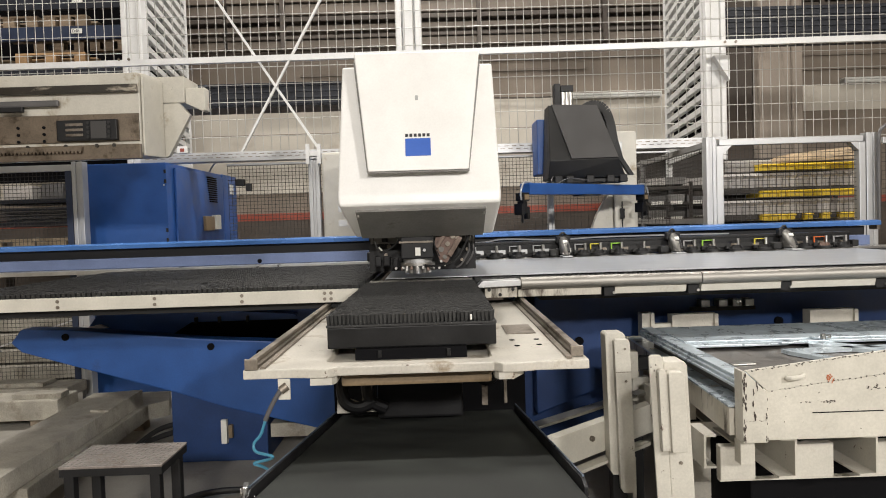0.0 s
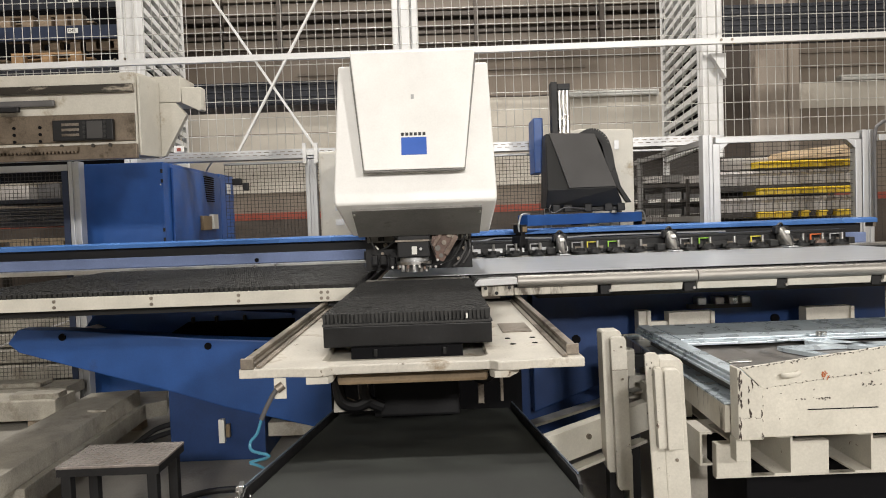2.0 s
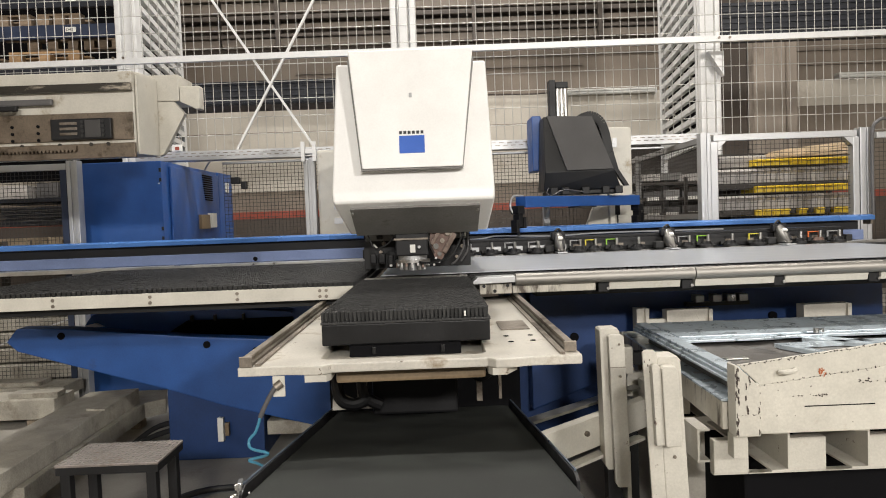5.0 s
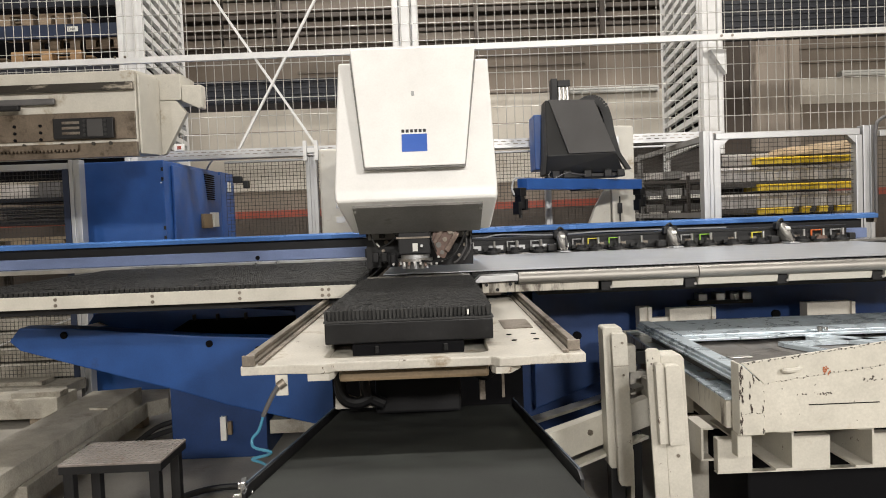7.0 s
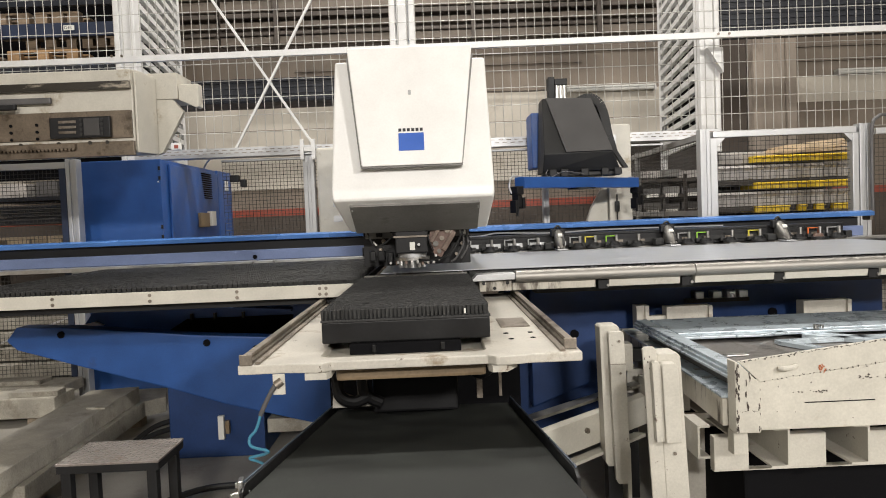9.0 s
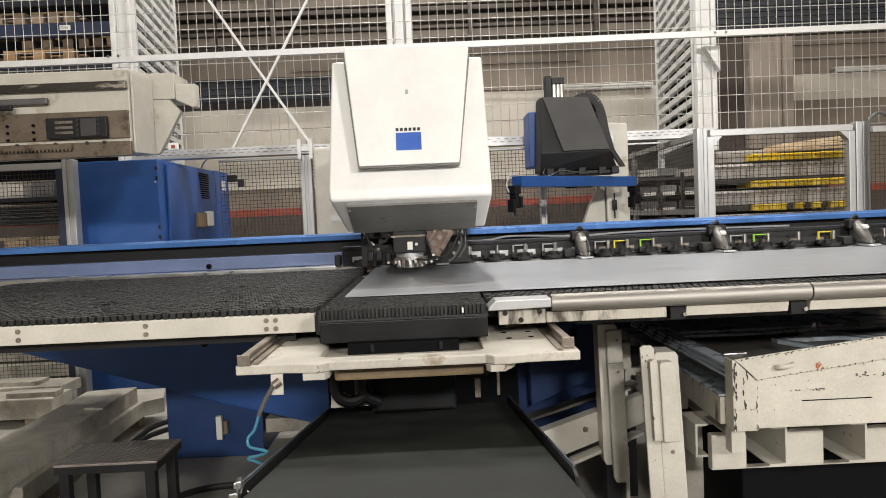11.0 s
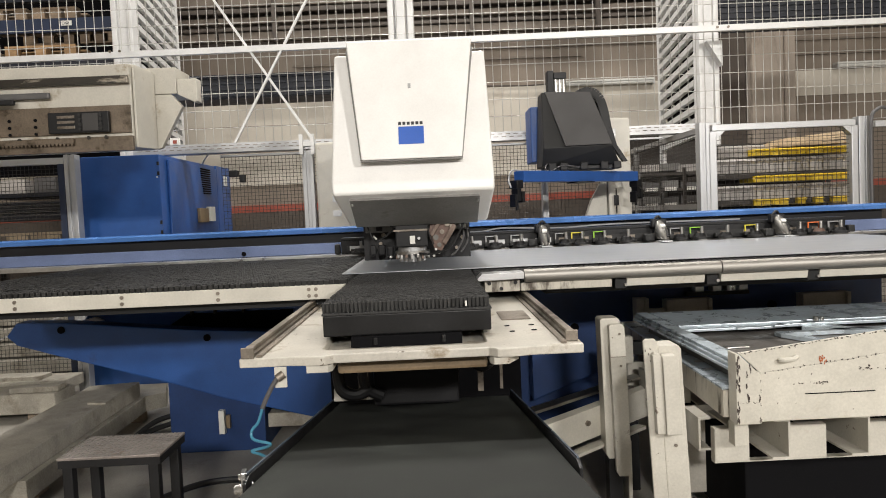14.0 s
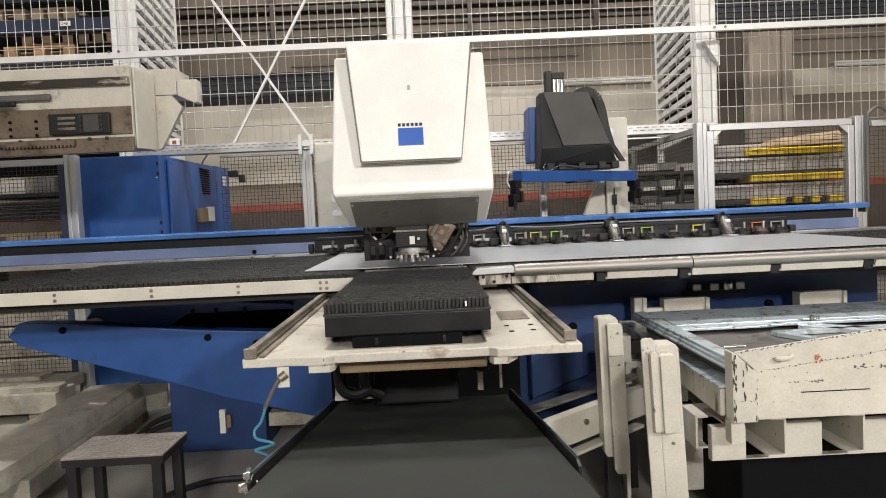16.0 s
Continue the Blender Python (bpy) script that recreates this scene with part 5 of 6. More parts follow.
prism(bm, [(1.44, 1.87), (1.485, 1.97), (1.53, 1.80), (1.615, 1.665), (1.58, 1.665), (1.50, 1.79)], "y", 5.74, 5.80)
part("chain_tail", bm, M_BLACK, lift)
part("base_plate", box(B(), 0.93, 1.52, 5.58, 5.88, 1.605, 1.636, 0.006), M_BLACK, lift)
for x in (0.97, 1.06, 1.22, 1.38, 1.48):
    bm = B()
    box(bm, x - 0.03, x + 0.03, 5.55, 5.62, 1.600, 1.66, 0.008)
    part("valve", bm, M_BLACK, lift)
bm = B()
tube(bm, smooth_path([(0.93, 5.57, 1.66), (0.91, 5.54, 1.62), (0.95, 5.53, 1.60), (1.05, 5.54, 1.64), (1.2, 5.54, 1.62)]), 0.004, 6)
part("cable", bm, M_HEAD_GREY, lift, smooth=True)
TURN = (1.18, 5.52, 1.547)
L = 0.69
bm = B()
box(bm, 1.18 - L, 1.18 + L, 5.47, 5.57, 1.507, 1.587, 0.005)
cross = part("cross_bar", bm, M_BLUE, loader, "blue turning cross bar", at=TURN)
bm = B()
rod(bm, (1.18, 5.52, 1.497), (1.18, 5.52, 1.5065), 0.11, 18)
part("turntable", bm, M_BLACK, cross)
for s in (-1, 1):
    xe = 1.18 + s * (L + 0.03)
    bm = B()
    box(bm, xe - 0.03, xe + 0.035, 5.48, 5.56, 1.46, 1.52, 0.006)
    box(bm, xe - 0.02, xe + 0.02, 5.49, 5.55, 1.37, 1.46, 0.004)
    g = part("gripper", bm, M_BLACK, cross, "black pneumatic gripper")
    bm = B()
    box(bm, xe - 0.045, xe - 0.02, 5.48, 5.56, 1.36, 1.44, 0.004)
    box(bm, xe + 0.02, xe + 0.045, 5.49, 5.55, 1.33, 1.42, 0.004)
    rod(bm, (xe, 5.52, 1.305), (xe, 5.52, 1.37), 0.010, 8)
    part("jaw", bm, M_BLACK, cross)
    part("coupling", box(B(), xe - 0.02, xe + 0.02, 5.472, 5.479, 1.47, 1.505), M_TAN, cross)
    bm = B()
    tube(bm, smooth_path([(xe - s * 0.08, 5.50, 1.59), (xe + s * 0.01, 5.49, 1.59), (xe + s * 0.045, 5.49, 1.52), (xe + s * 0.03, 5.50, 1.47)]), 0.007, 6)
    part("air_line", bm, M_ALU, cross, smooth=True)

# ---- left-hand beam on its bracket ----
arm = thing("handling_beam", (-2.6, 4.5, 1.75), "cream steel beam with rack and slide at its end", "machine beam")
bm = B()
prism(bm, [(4.20, 1.785), (4.20, 2.015), (4.205, 2.14), (4.185, 2.19), (4.185, 2.255), (4.30, 2.27), (4.53, 2.28), (4.53, 1.785)], "x", -4.4, -1.715, 0.006)
part("beam", bm, M_ARM, arm, "cream beam body")
part("dirty_ledge", box(B(), -4.4, -1.72, 4.165, 4.204, 2.143, 2.187, 0.003), M_GREASE, arm, "greasy dark ledge")
part("rail_face", box(B(), -4.4, -1.72, 4.185, 4.198, 1.86, 2.02, 0.002), M_RACK, arm, "brownish machined rail face")
bm = B()
box(bm, -4.4, -2.17, 4.16, 4.184, 2.068, 2.105, 0.01)
part("cover_strip", bm, M_HEAD_GREY, arm, "grey cover strip")
part("cover_knob", box(B(), -2.52, -2.36, 4.13, 4.158, 2.035, 2.066, 0.008), M_BLACK, arm)
bm = B()
box(bm, -2.185, -1.835, 4.155, 4.183, 1.865, 1.985, 0.006)
sl = part("slide_block", bm, M_BLACK, arm, "black slide block")
for k in range(3):
    part("slot", box(B(), -2.13, -2.03, 4.150, 4.1545, 1.89 + k * 0.03, 1.905 + k * 0.03, 0.001), M_STEEL_DULL, sl)
part("face_plate", box(B(), -1.985, -1.895, 4.1505, 4.1545, 1.875, 1.975, 0.002), M_COVER, sl)
for x in (-2.0, -1.88):
    for k in range(4):
        bm = B()
        rod(bm, (x, 4.148, 1.885 + k * 0.027), (x, 4.1545, 1.885 + k * 0.027), 0.009, 10)
        part("bolt", bm, M_MATT, sl)
for x in (-2.42, -2.27):
    for z in (1.87, 1.91, 1.95):
        bm = B()
        rod(bm, (x, 4.178, z + 0.0), (x, 4.1846, z), 0.009, 10)
        part("bolt_hole", bm, M_INSIDE, arm)
bm = B()
box(bm, -4.4, -1.71, 4.17, 4.2, 1.755, 1.84, 0.003)
part("rack_bar", bm, M_RACK, arm, "greasy brown rack bar")
bm = B()
for k in range(95):
    x = -2.06 - k * 0.022
    prism(bm, [(x, 1.805), (x + 0.006, 1.792), (x + 0.013, 1.792), (x + 0.019, 1.805)], "y", 4.145, 4.168)
box(bm, -4.2, -2.04, 4.145, 4.168, 1.806, 1.83)
part("rack_teeth", bm, M_RACK, arm, kind="stuff")
for x in (-2.36, -2.14, -1.96, -1.86):
    bm = B()
    rod(bm, (x, 4.162, 1.835), (x, 4.1695, 1.835), 0.011, 10)
    part("rack_bolt", bm, M_GREASE, arm)
bm = B()
prism(bm, [(4.22, 1.775), (4.22, 2.245), (4.53, 2.265), (4.53, 1.79)], "x", -1.712, -1.70, 0.003)
part("end_plate", bm, M_ARM, arm, "cream end plate")
bm = B()
prism(bm, [(-1.712, 1.79), (-1.712, 2.132), (-1.60, 2.132), (-1.535, 2.055), (-1.68, 1.80)], "y", 4.535, 4.58, 0.003)
part("corner_web", bm, M_ARM, arm)
bm = B()
box(bm, -1.765, -1.566, 4.535, 4.80, 2.135, 2.30, 0.006)
part("end_box", bm, M_ARM, arm)
bm = B()
prism(bm, [(-1.564, 2.13), (-1.564, 2.228), (-1.440, 2.228), (-1.440, 2.085), (-1.46, 2.08)], "y", 4.54, 4.63, 0.006)
part("stop_block", bm, M_CREAM_WORN, arm, "scuffed cream stop block")
# upright that carries the beam
part("carrier", box(B(), -3.9, -3.5, 4.54, 4.9, 0, 2.2, 0.01), M_CREAM, arm)

# ---- blue electrical cabinet ----
cab = thing("electrical_cabinet", (-2.5, 6.4, 0), "tall blue sheet-steel electrical cabinet with louvre", "cabinet")
bm = B()
box(bm, -2.855, -2.20, 5.85, 7.34, 0, 1.89, 0.006)
part("body", bm, M_BLUE, cab)
bm = B()
box(bm, -2.198, -2.178, 6.01, 7.33, 0.1, 1.858, 0.006)
part("side_door", bm, M_BLUE, cab)
for k in range(12):
    z = 1.60 + k * 0.021
    bm = B()
    bar(bm, (-2.172, 6.81 + 0.006 * (11 - k), z), (-2.172, 7.09, z), 0.012, 0.010)
    part("louvre", bm, M_INSIDE, cab)
bm = B()
box(bm, -2.177, -2.15, 6.66, 6.92, 1.32, 1.455, 0.004)
part("lock_box", bm, M_TAN, cab)
part("lock_plate", box(B(), -2.177, -2.135, 6.93, 7.08, 1.33, 1.47, 0.003), M_LABEL, cab)
for z in (1.24, 1.32, 1.72, 1.80):
    part("hinge", box(B(), -2.215, -2.199, 5.838, 5.849, z, z + 0.03), M_BLACK, cab)
part("stud", box(B(), -2.225, -2.215, 5.842, 5.849, 1.70, 1.71), M_LABEL, cab)
cab2 = thing("side_cabinet", (-2.5, 7.6, 0), "blue cabinet standing behind the first one", "cabinet")
bm = B()
box(bm, -2.80, -2.185, 7.36, 7.84, 0, 1.895, 0.006)
part("body", bm, M_BLUE, cab2)
part("tag", box(B(), -2.184, -2.178, 7.58, 7.70, 1.70, 1.80), M_LABEL, cab2)
bm = B()
tube(bm, smooth_path([(-2.24, 7.1, 1.898), (-2.12, 6.8, 1.92), (-2.0, 6.56, 1.95)]), 0.008, 6)
part("cable", bm, M_ALU, cab2, smooth=True)
fx = thing("fence_fitting", (-1.72, 6.38, 1.75), "small black fitting fixed to the mesh", "fitting")
bm = B()
box(bm, -1.78, -1.70, 6.35, 6.412, 1.71, 1.77, 0.01)
box(bm, -1.69, -1.64, 6.35, 6.412, 1.66, 1.73, 0.01)
part("body", bm, M_BLACK, fx)
wl = thing("warning_label", (-2.2, 6.12, 1.99), "small white label with red symbol on the tray", "label")
part("card", box(B(), -2.26, -2.18, 6.30, 6.329, 2.01, 2.07), M_LABEL, wl)
part("symbol", box(B(), -2.235, -2.20, 6.295, 6.299, 2.02, 2.05), M_REDBAND, wl)

# ---- floor clutter on the left ----
stool = thing("step_stool", (-1.18, 2.62, 0), "low steel step with worn chequer-plate top", "step")
bm = B()
box(bm, -1.362, -0.99, 2.50, 2.76, 0.478, 0.487, 0.002)
top = part("tread", bm, M_CHEQUER, stool, "chequer-plate tread")
bm = B()
for i in range(17):
    for j in range(12):
        a = 45 if (i + j) % 2 else -45
        obox(bm, pose(-1.35 + i * 0.0218, 2.512 + j * 0.0215, 0.4879, 0, 0, a), 0.018, 0.006, 0.0024)
part("tread_pattern", bm, M_ROLLER, top, kind="stuff")
bm = B()
for a in ((-1.36, -0.992, 2.502, 2.512), (-1.36, -0.992, 2.748, 2.758), (-1.36, -1.35, 2.513, 2.747), (-1.002, -0.992, 2.513, 2.747)):
    box(bm, *a, 0.45, 0.4775)
part("apron", bm, M_BLACK, stool)
for x in (-1.35, -1.04):
    for y in (2.51, 2.71):
        part("leg", box(B(), x, x + 0.036, y, y + 0.036, 0, 0.449, 0.003), M_BLACK, stool)
for x in (-1.345, -1.035):
    part("foot_bar", box(B(), x, x + 0.026, 2.548, 2.708, 0.05, 0.075), M_BLACK, stool)

stool.location += Vector((-0.023, 0.028, 0))

GIRD = "long dusty grey steel beam lying on the floor stack"
for outline, z0, z1 in (([(-2.30, 1.7), (-1.96, 1.7), (-1.885, 3.0), (-1.93, 4.18), (-1.945, 4.60), (-2.235, 4.54), (-2.20, 3.5)], 0.20, 0.30),
                        ([(-2.10, 3.13), (-1.855, 3.13), (-1.872, 3.43), (-1.915, 4.60), (-1.815, 4.70), (-1.905, 4.97), (-2.13, 4.97)], 0.10, 0.199),
                        ([(-2.75, 1.9), (-2.60, 1.9), (-2.36, 4.1), (-2.50, 4.1)], 0.0, 0.09)):
    bm = B()
    prism(bm, outline, "z", z0, z1, 0.005)
    lone("steel_beam", bm, M_GIRDER, (outline[0][0], outline[0][1], z0), GIRD, "steel beam", "beams lying on the floor")
bm = B()
prism(bm, [(-2.02, 4.05), (-1.905, 4.03), (-1.925, 4.30), (-2.02, 4.33)], "z", 0.30, 0.312, 0.003)
lone("steel_offcut", bm, M_GIRDER, (-1.97, 4.1, 0.30), "short flat steel offcut lying on the beam", "steel offcut")
for x0, x1, y0, y1, z0, z1 in ((-4.6, -2.75, 5.2, 5.5, 0.12, 0.20), (-4.6, -2.62, 4.82, 5.1, 0.06, 0.20)):
    bm = B()
    box(bm, x0, x1, y0, y1, z0, z1, 0.01)
    lone("steel_beam", bm, M_GIRDER, (x0, y0, z0), GIRD, "steel beam", "beams lying on the floor")
for x, y in ((-2.05, 4.75), (-2.05, 3.5), (-4.2, 5.3), (-3.0, 5.3), (-4.0, 4.95), (-2.8, 4.95)):
    bm = B()
    box(bm, x - 0.06, x + 0.06, y - 0.05, y + 0.05, 0, 0.10 if y < 4.8 else (0.12 if y > 5.2 else 0.06), 0.004)
    lone("timber_block", bm, M_WOOD_OLD, (x, y, 0), "weathered timber block under the beams", "timber", "blocks under the beams")
bm = B()
box(bm, -1.62, -1.42, 2.9, 3.1, 0, 0.10, 0.01)
lone("stone_block", bm, M_GIRDER, (-1.5, 3.0, 0), "pale block standing on the floor behind the step", "block")
for i, pts in enumerate(([(-1.55, 4.3, 0.16), (-1.70, 4.2, 0.14), (-1.82, 4.0, 0.05), (-1.86, 3.8, 0.02)], [(-1.55, 4.25, 0.13), (-1.72, 4.1, 0.10), (-1.80, 3.9, 0.02)],
                         [(-0.55, 3.4, 0.02), (-0.9, 3.5, 0.02), (-1.2, 3.45, 0.025), (-1.45, 3.1, 0.02), (-1.6, 2.8, 0.02)], [(-0.6, 2.7, 0.02), (-0.85, 2.85, 0.03), (-1.0, 3.0, 0.02), (-0.95, 3.2, 0.02), (-0.7, 3.3, 0.02)])):
    bm = B()
    tube(bm, smooth_path(pts), 0.016, 8)
    lone("floor_cable", bm, M_HOSE_BLACK, pts[0], "thick black cable lying on the floor", "cable", "cables on the floor", smooth=True)

for x0, x1, y0, y1, z0, z1, a in ((-2.95, -2.62, 4.86, 4.98, 0.2005, 0.235, 2), (-3.5, -2.95, 5.25, 5.42, 0.2005, 0.23, -1)):
    bm = B()
    obox(bm, pose((x0 + x1) / 2, (y0 + y1) / 2, (z0 + z1) / 2, 0, 0, a), x1 - x0, y1 - y0, z1 - z0, 0.003)
    lone("steel_offcut", bm, M_GIRDER, ((x0 + x1) / 2, (y0 + y1) / 2, z0), "short flat steel offcut lying on the beam", "steel offcut")

# ---- transport pallet with cut sheets on the right ----
pal = thing("steel_pallet", (1.6, 3.0, 0), "worn cream steel transport pallet with chipped paint", "steel pallet")
bm = B()
prism(bm, [(1.068, 0.570), (1.068, 0.734), (1.62, 0.798), (2.3, 0.80), (2.3, 0.570)], "y", 2.305, 2.345, 0.004)
front = part("front_board", bm, M_CREAM_WORN, pal, "chipped cream front board")
bm = B()
prism(bm, [(0.993, 0.808), (1.481, 0.863), (2.3, 0.89), (2.3, 0.806), (1.62, 0.800), (1.068, 0.736), (1.034, 0.770)], "y", 2.295, 2.303, 0.003)
part("top_flap", bm, M_CREAM_WORN, pal, "chipped cream sloping flap")
bm = B()
prism(bm, [(0.982, 0.807), (0.984, 0.568), (1.066, 0.568), (1.066, 0.731), (1.031, 0.767), (0.990, 0.807)], "y", 2.289, 2.352, 0.003)
part("corner_post", bm, M_CREAM_WORN, pal, "chipped cream corner post")
bm = B()
box(bm, 0.985, 1.033, 2.315, 2.365, 0.487, 0.567, 0.003)
part("corner_foot", bm, M_CREAM_WORN, pal)
bm = B()
tube(bm, smooth_path([(1.128, 2.285, 0.780), (1.138, 2.272, 0.782), (1.168, 2.272, 0.785), (1.183, 2.285, 0.788)]), 0.008, 8)
part("loop_handle", bm, M_CREAM, pal, smooth=True)
part("groove", box(B(), 1.22, 1.455, 2.3025, 2.3048, 0.657, 0.660), M_INSIDE, pal)


def flakes(bm, x0, x1, z0, z1, y, n, size, seed, tall=1.0):
    """Ragged strokes where paint is gone, a hair proud of the face: short random runs of small jagged scraps."""
    r = random.Random(seed)
    for q in range(n):
        px, pz = r.uniform(x0, x1), r.uniform(z0, z1)
        for _ in range(r.randint(2, 6)):
            s = size * r.uniform(0.15, 0.55)
            k = r.randint(5, 9)
            yy = y - r.random() * 0.0006
            bm.faces.new([bm.verts.new((px + s * r.uniform(0.4, 1.3) * math.cos(2 * math.pi * i / k), yy, pz + s * tall * r.uniform(0.4, 1.3) * math.sin(2 * math.pi * i / k))) for i in range(k)][::-1])
            px += size * r.uniform(-0.35, 0.35)
            pz += size * tall * r.uniform(-0.7, 0.7)
    return bm


bm = B()
flakes(bm, 0.985, 0.993, 0.575, 0.80, 2.2882, 20, 0.005, 1, 3.2)
flakes(bm, 1.012, 1.03, 0.60, 0.78, 2.2882, 7, 0.005, 2, 3.0)
flakes(bm, 1.060, 1.065, 0.575, 0.73, 2.2882, 9, 0.003, 3, 3.0)
flakes(bm, 0.99, 1.062, 0.640, 0.642, 2.2882, 16, 0.004, 8, 0.3)
flakes(bm, 1.18, 1.30, 0.693, 0.697, 2.3042, 20, 0.006, 4, 0.5)
flakes(bm, 1.40, 1.55, 0.725, 0.735, 2.3042, 12, 0.009, 5, 0.5)
flakes(bm, 1.07, 2.2, 0.60, 0.73, 2.3042, 14, 0.004, 6, 0.8)
for i in range(60):
    t_ = i / 60
    x_ = 1.0 + t_ * 0.75
    flakes(bm, x_, x_ + 0.01, 0.804 + t_ * 0.084, 0.807 + t_ * 0.084, 2.2942, 1, 0.008, 40 + i, 0.5)
    x_ = 1.07 + t_ * 0.55
    if i % 2:
        flakes(bm, x_, x_ + 0.01, 0.738 + t_ * 0.062, 0.741 + t_ * 0.062, 2.2942, 1, 0.007, 140 + i, 0.5)
part("paint_flaw", bm, M_CHIP, pal, "dark flaked paint", kind="stuff")
bm = B()
flakes(bm, 1.262, 1.288, 0.762, 0.785, 2.2940, 12, 0.005, 11, 1.6)
part("rust_spot", bm, M_RUST, pal, "orange rust spot")
bm = B()
loft(bm, [[(0.968, 2.36, 0.575), (1.01, 2.36, 0.575), (1.01, 2.36, 0.668), (0.968, 2.36, 0.668)], [(1.012, 3.78, 0.60), (1.05, 3.78, 0.60), (1.05, 3.78, 0.668), (1.012, 3.78, 0.668)]])
part("side_timber", bm, M_PAN, pal, "grimy cream side beam")
part("deck", box(B(), 1.055, 2.6, 2.36, 3.75, 0.63, 0.665), M_WOOD_OLD, pal)
part("rear_board", box(B(), 1.0, 2.6, 3.76, 3.80, 0.57, 0.68), M_CREAM_SOFT, pal)
# fork channels underneath
for x0, x1 in ((0.967, 1.09), (1.196, 1.365), (1.47, 1.90), (2.02, 2.6)):
    part("cross_beam", box(B(), x0, x1, 2.44, 2.48, 0.39, 0.51, 0.004), M_CREAM_SOFT, pal, "cream cross beam")
part("lower_strap", box(B(), 0.967, 2.6, 2.445, 2.475, 0.385, 0.3895), M_CREAM_SOFT, pal)
for x in (1.128, 1.402, 1.95):
    bm = B()
    prism(bm, [(x + 0.008, 0.560), (x + 0.063, 0.560), (x + 0.063, 0.425), (x, 0.425), (x, 0.432), (x + 0.056, 0.432), (x + 0.056, 0.553), (x + 0.008, 0.553)], "y", 2.35, 3.7)
    part("fork_channel", bm, M_CREAM_SOFT, pal, "cream fork channel")
part("rear_beam", box(B(), 0.925, 2.6, 3.4, 3.44, 0.43, 0.545, 0.004), M_CREAM_SOFT, pal)
part("upper_pad", box(B(), 1.1, 2.5, 2.5, 3.6, 0.548, 0.628), M_WOOD_OLD, pal)
for x in (1.3, 2.2):
    for y in (2.7, 3.4):
        part("support_leg", box(B(), x, x + 0.09, y, y + 0.09, 0.397, 0.428, 0.003), M_BLACK, pal)
        bm = B()
        rod(bm, (x, y, 0.06), (x + 0.05, y, 0.06), 0.06, 16)
        part("caster", bm, M_BLACK, pal)
# undercarriage as one black block, painting the dark below the pallet
part("cart_body", box(B(), 1.12, 2.6, 2.55, 3.6, 0.06, 0.395, 0.01), M_INSIDE, pal, "undercarriage block in painted shade black")
for y in (2.95, 3.2):
    part("side_pocket", box(B(), 0.95, 1.07, y, y + 0.10, 0.46, 0.545, 0.003), M_CREAM_SOFT, pal)
bm = B()
prism(bm, [(0.921, 0.424), (0.965, 0.424), (0.965, 0.432), (0.929, 0.432), (0.929, 0.536), (0.965, 0.536), (0.965, 0.544), (0.921, 0.544)], "y", 2.47, 2.62)
part("end_channel", bm, M_CREAM_SOFT, pal, "cream channel end")
part("side_plate", box(B(), 0.955, 1.22, 2.93, 2.945, 0.08, 0.455, 0.003), M_PLATE, pal, "oil-stained cream skirt plate")
part("guide_block", box(B(), 0.86, 0.93, 3.30, 3.38, 0.56, 0.69, 0.008), M_CREAM_SOFT, pal)
part("guide_arm", box(B(), 0.931, 1.01, 3.31, 3.37, 0.60, 0.66, 0.003), M_BLACK, pal)
# stakes at the far side
for x0, x1, z1 in ((1.10, 1.168, 0.796), (1.265, 1.516, 0.782), (2.017, 2.281, 0.784)):
    bm = B()
    prism(bm, [(x0, 3.82), (x0 + 0.03, 3.82), (x0 + 0.03, 3.84), (x1 - 0.02, 3.84), (x1 - 0.02, 3.82), (x1, 3.82), (x1, 3.90), (x0, 3.90)], "z", 0.3, z1)
    part("stake", bm, M_PLATE, pal)
part("stake_link", box(B(), 1.169, 1.264, 3.84, 3.88, 0.64, 0.735), M_CREAM_SOFT, pal)

low = thing("lower_sheet", (1.5, 3.0, 0.68), "blue-grey galvanised sheet lying on the pallet", "metal sheet", "sheets on the pallet")
part("blank", prism(B(), [(0.963, 2.355), (2.5, 2.355), (2.5, 3.80), (1.010, 3.80)], "z", 0.672, 0.679), M_GALV, low)
for x, y, w, h in ((1.02, 2.75, 0.05, 0.02), (1.03, 3.05, 0.06, 0.02), (1.02, 3.4, 0.06, 0.02)):
    part("offcut", box(B(), x, x + w, y, y + h, 0.6795, 0.682), M_STEEL, low)
fil = thing("sheet_stack", (1.8, 3.0, 0.68), "dark stack of sheets under the frame", "metal sheets", "sheets on the pallet")
part("edge_band", box(B(), 1.05, 2.5, 2.40, 3.45, 0.6805, 0.735), M_STACK, fil)
frm = thing("punched_frame", (1.6, 3.0, 0.74), "galvanised steel skeleton frame with cut-out windows", "metal frame", "sheets on the pallet")
for k in range(3):
    z = 0.737 + k * 0.013
    bm = B()
    box(bm, 0.985 + 0.008 * k, 1.068 - 0.006 * k, 2.36, 3.49, z, z + 0.010, 0.002)
    part("side_rail", bm, M_GALV, frm)
part("rear_field", box(B(), 1.070, 2.5, 3.075, 3.49, 0.760, 0.770, 0.002), M_GALV, frm, "wide galvanised field")
bm = B()
box(bm, 1.070, 1.50, 3.02, 3.072, 0.750, 0.761, 0.002)
box(bm, 1.52, 2.5, 3.03, 3.072, 0.752, 0.765, 0.002)
part("cross_rail", bm, M_GALV, frm)
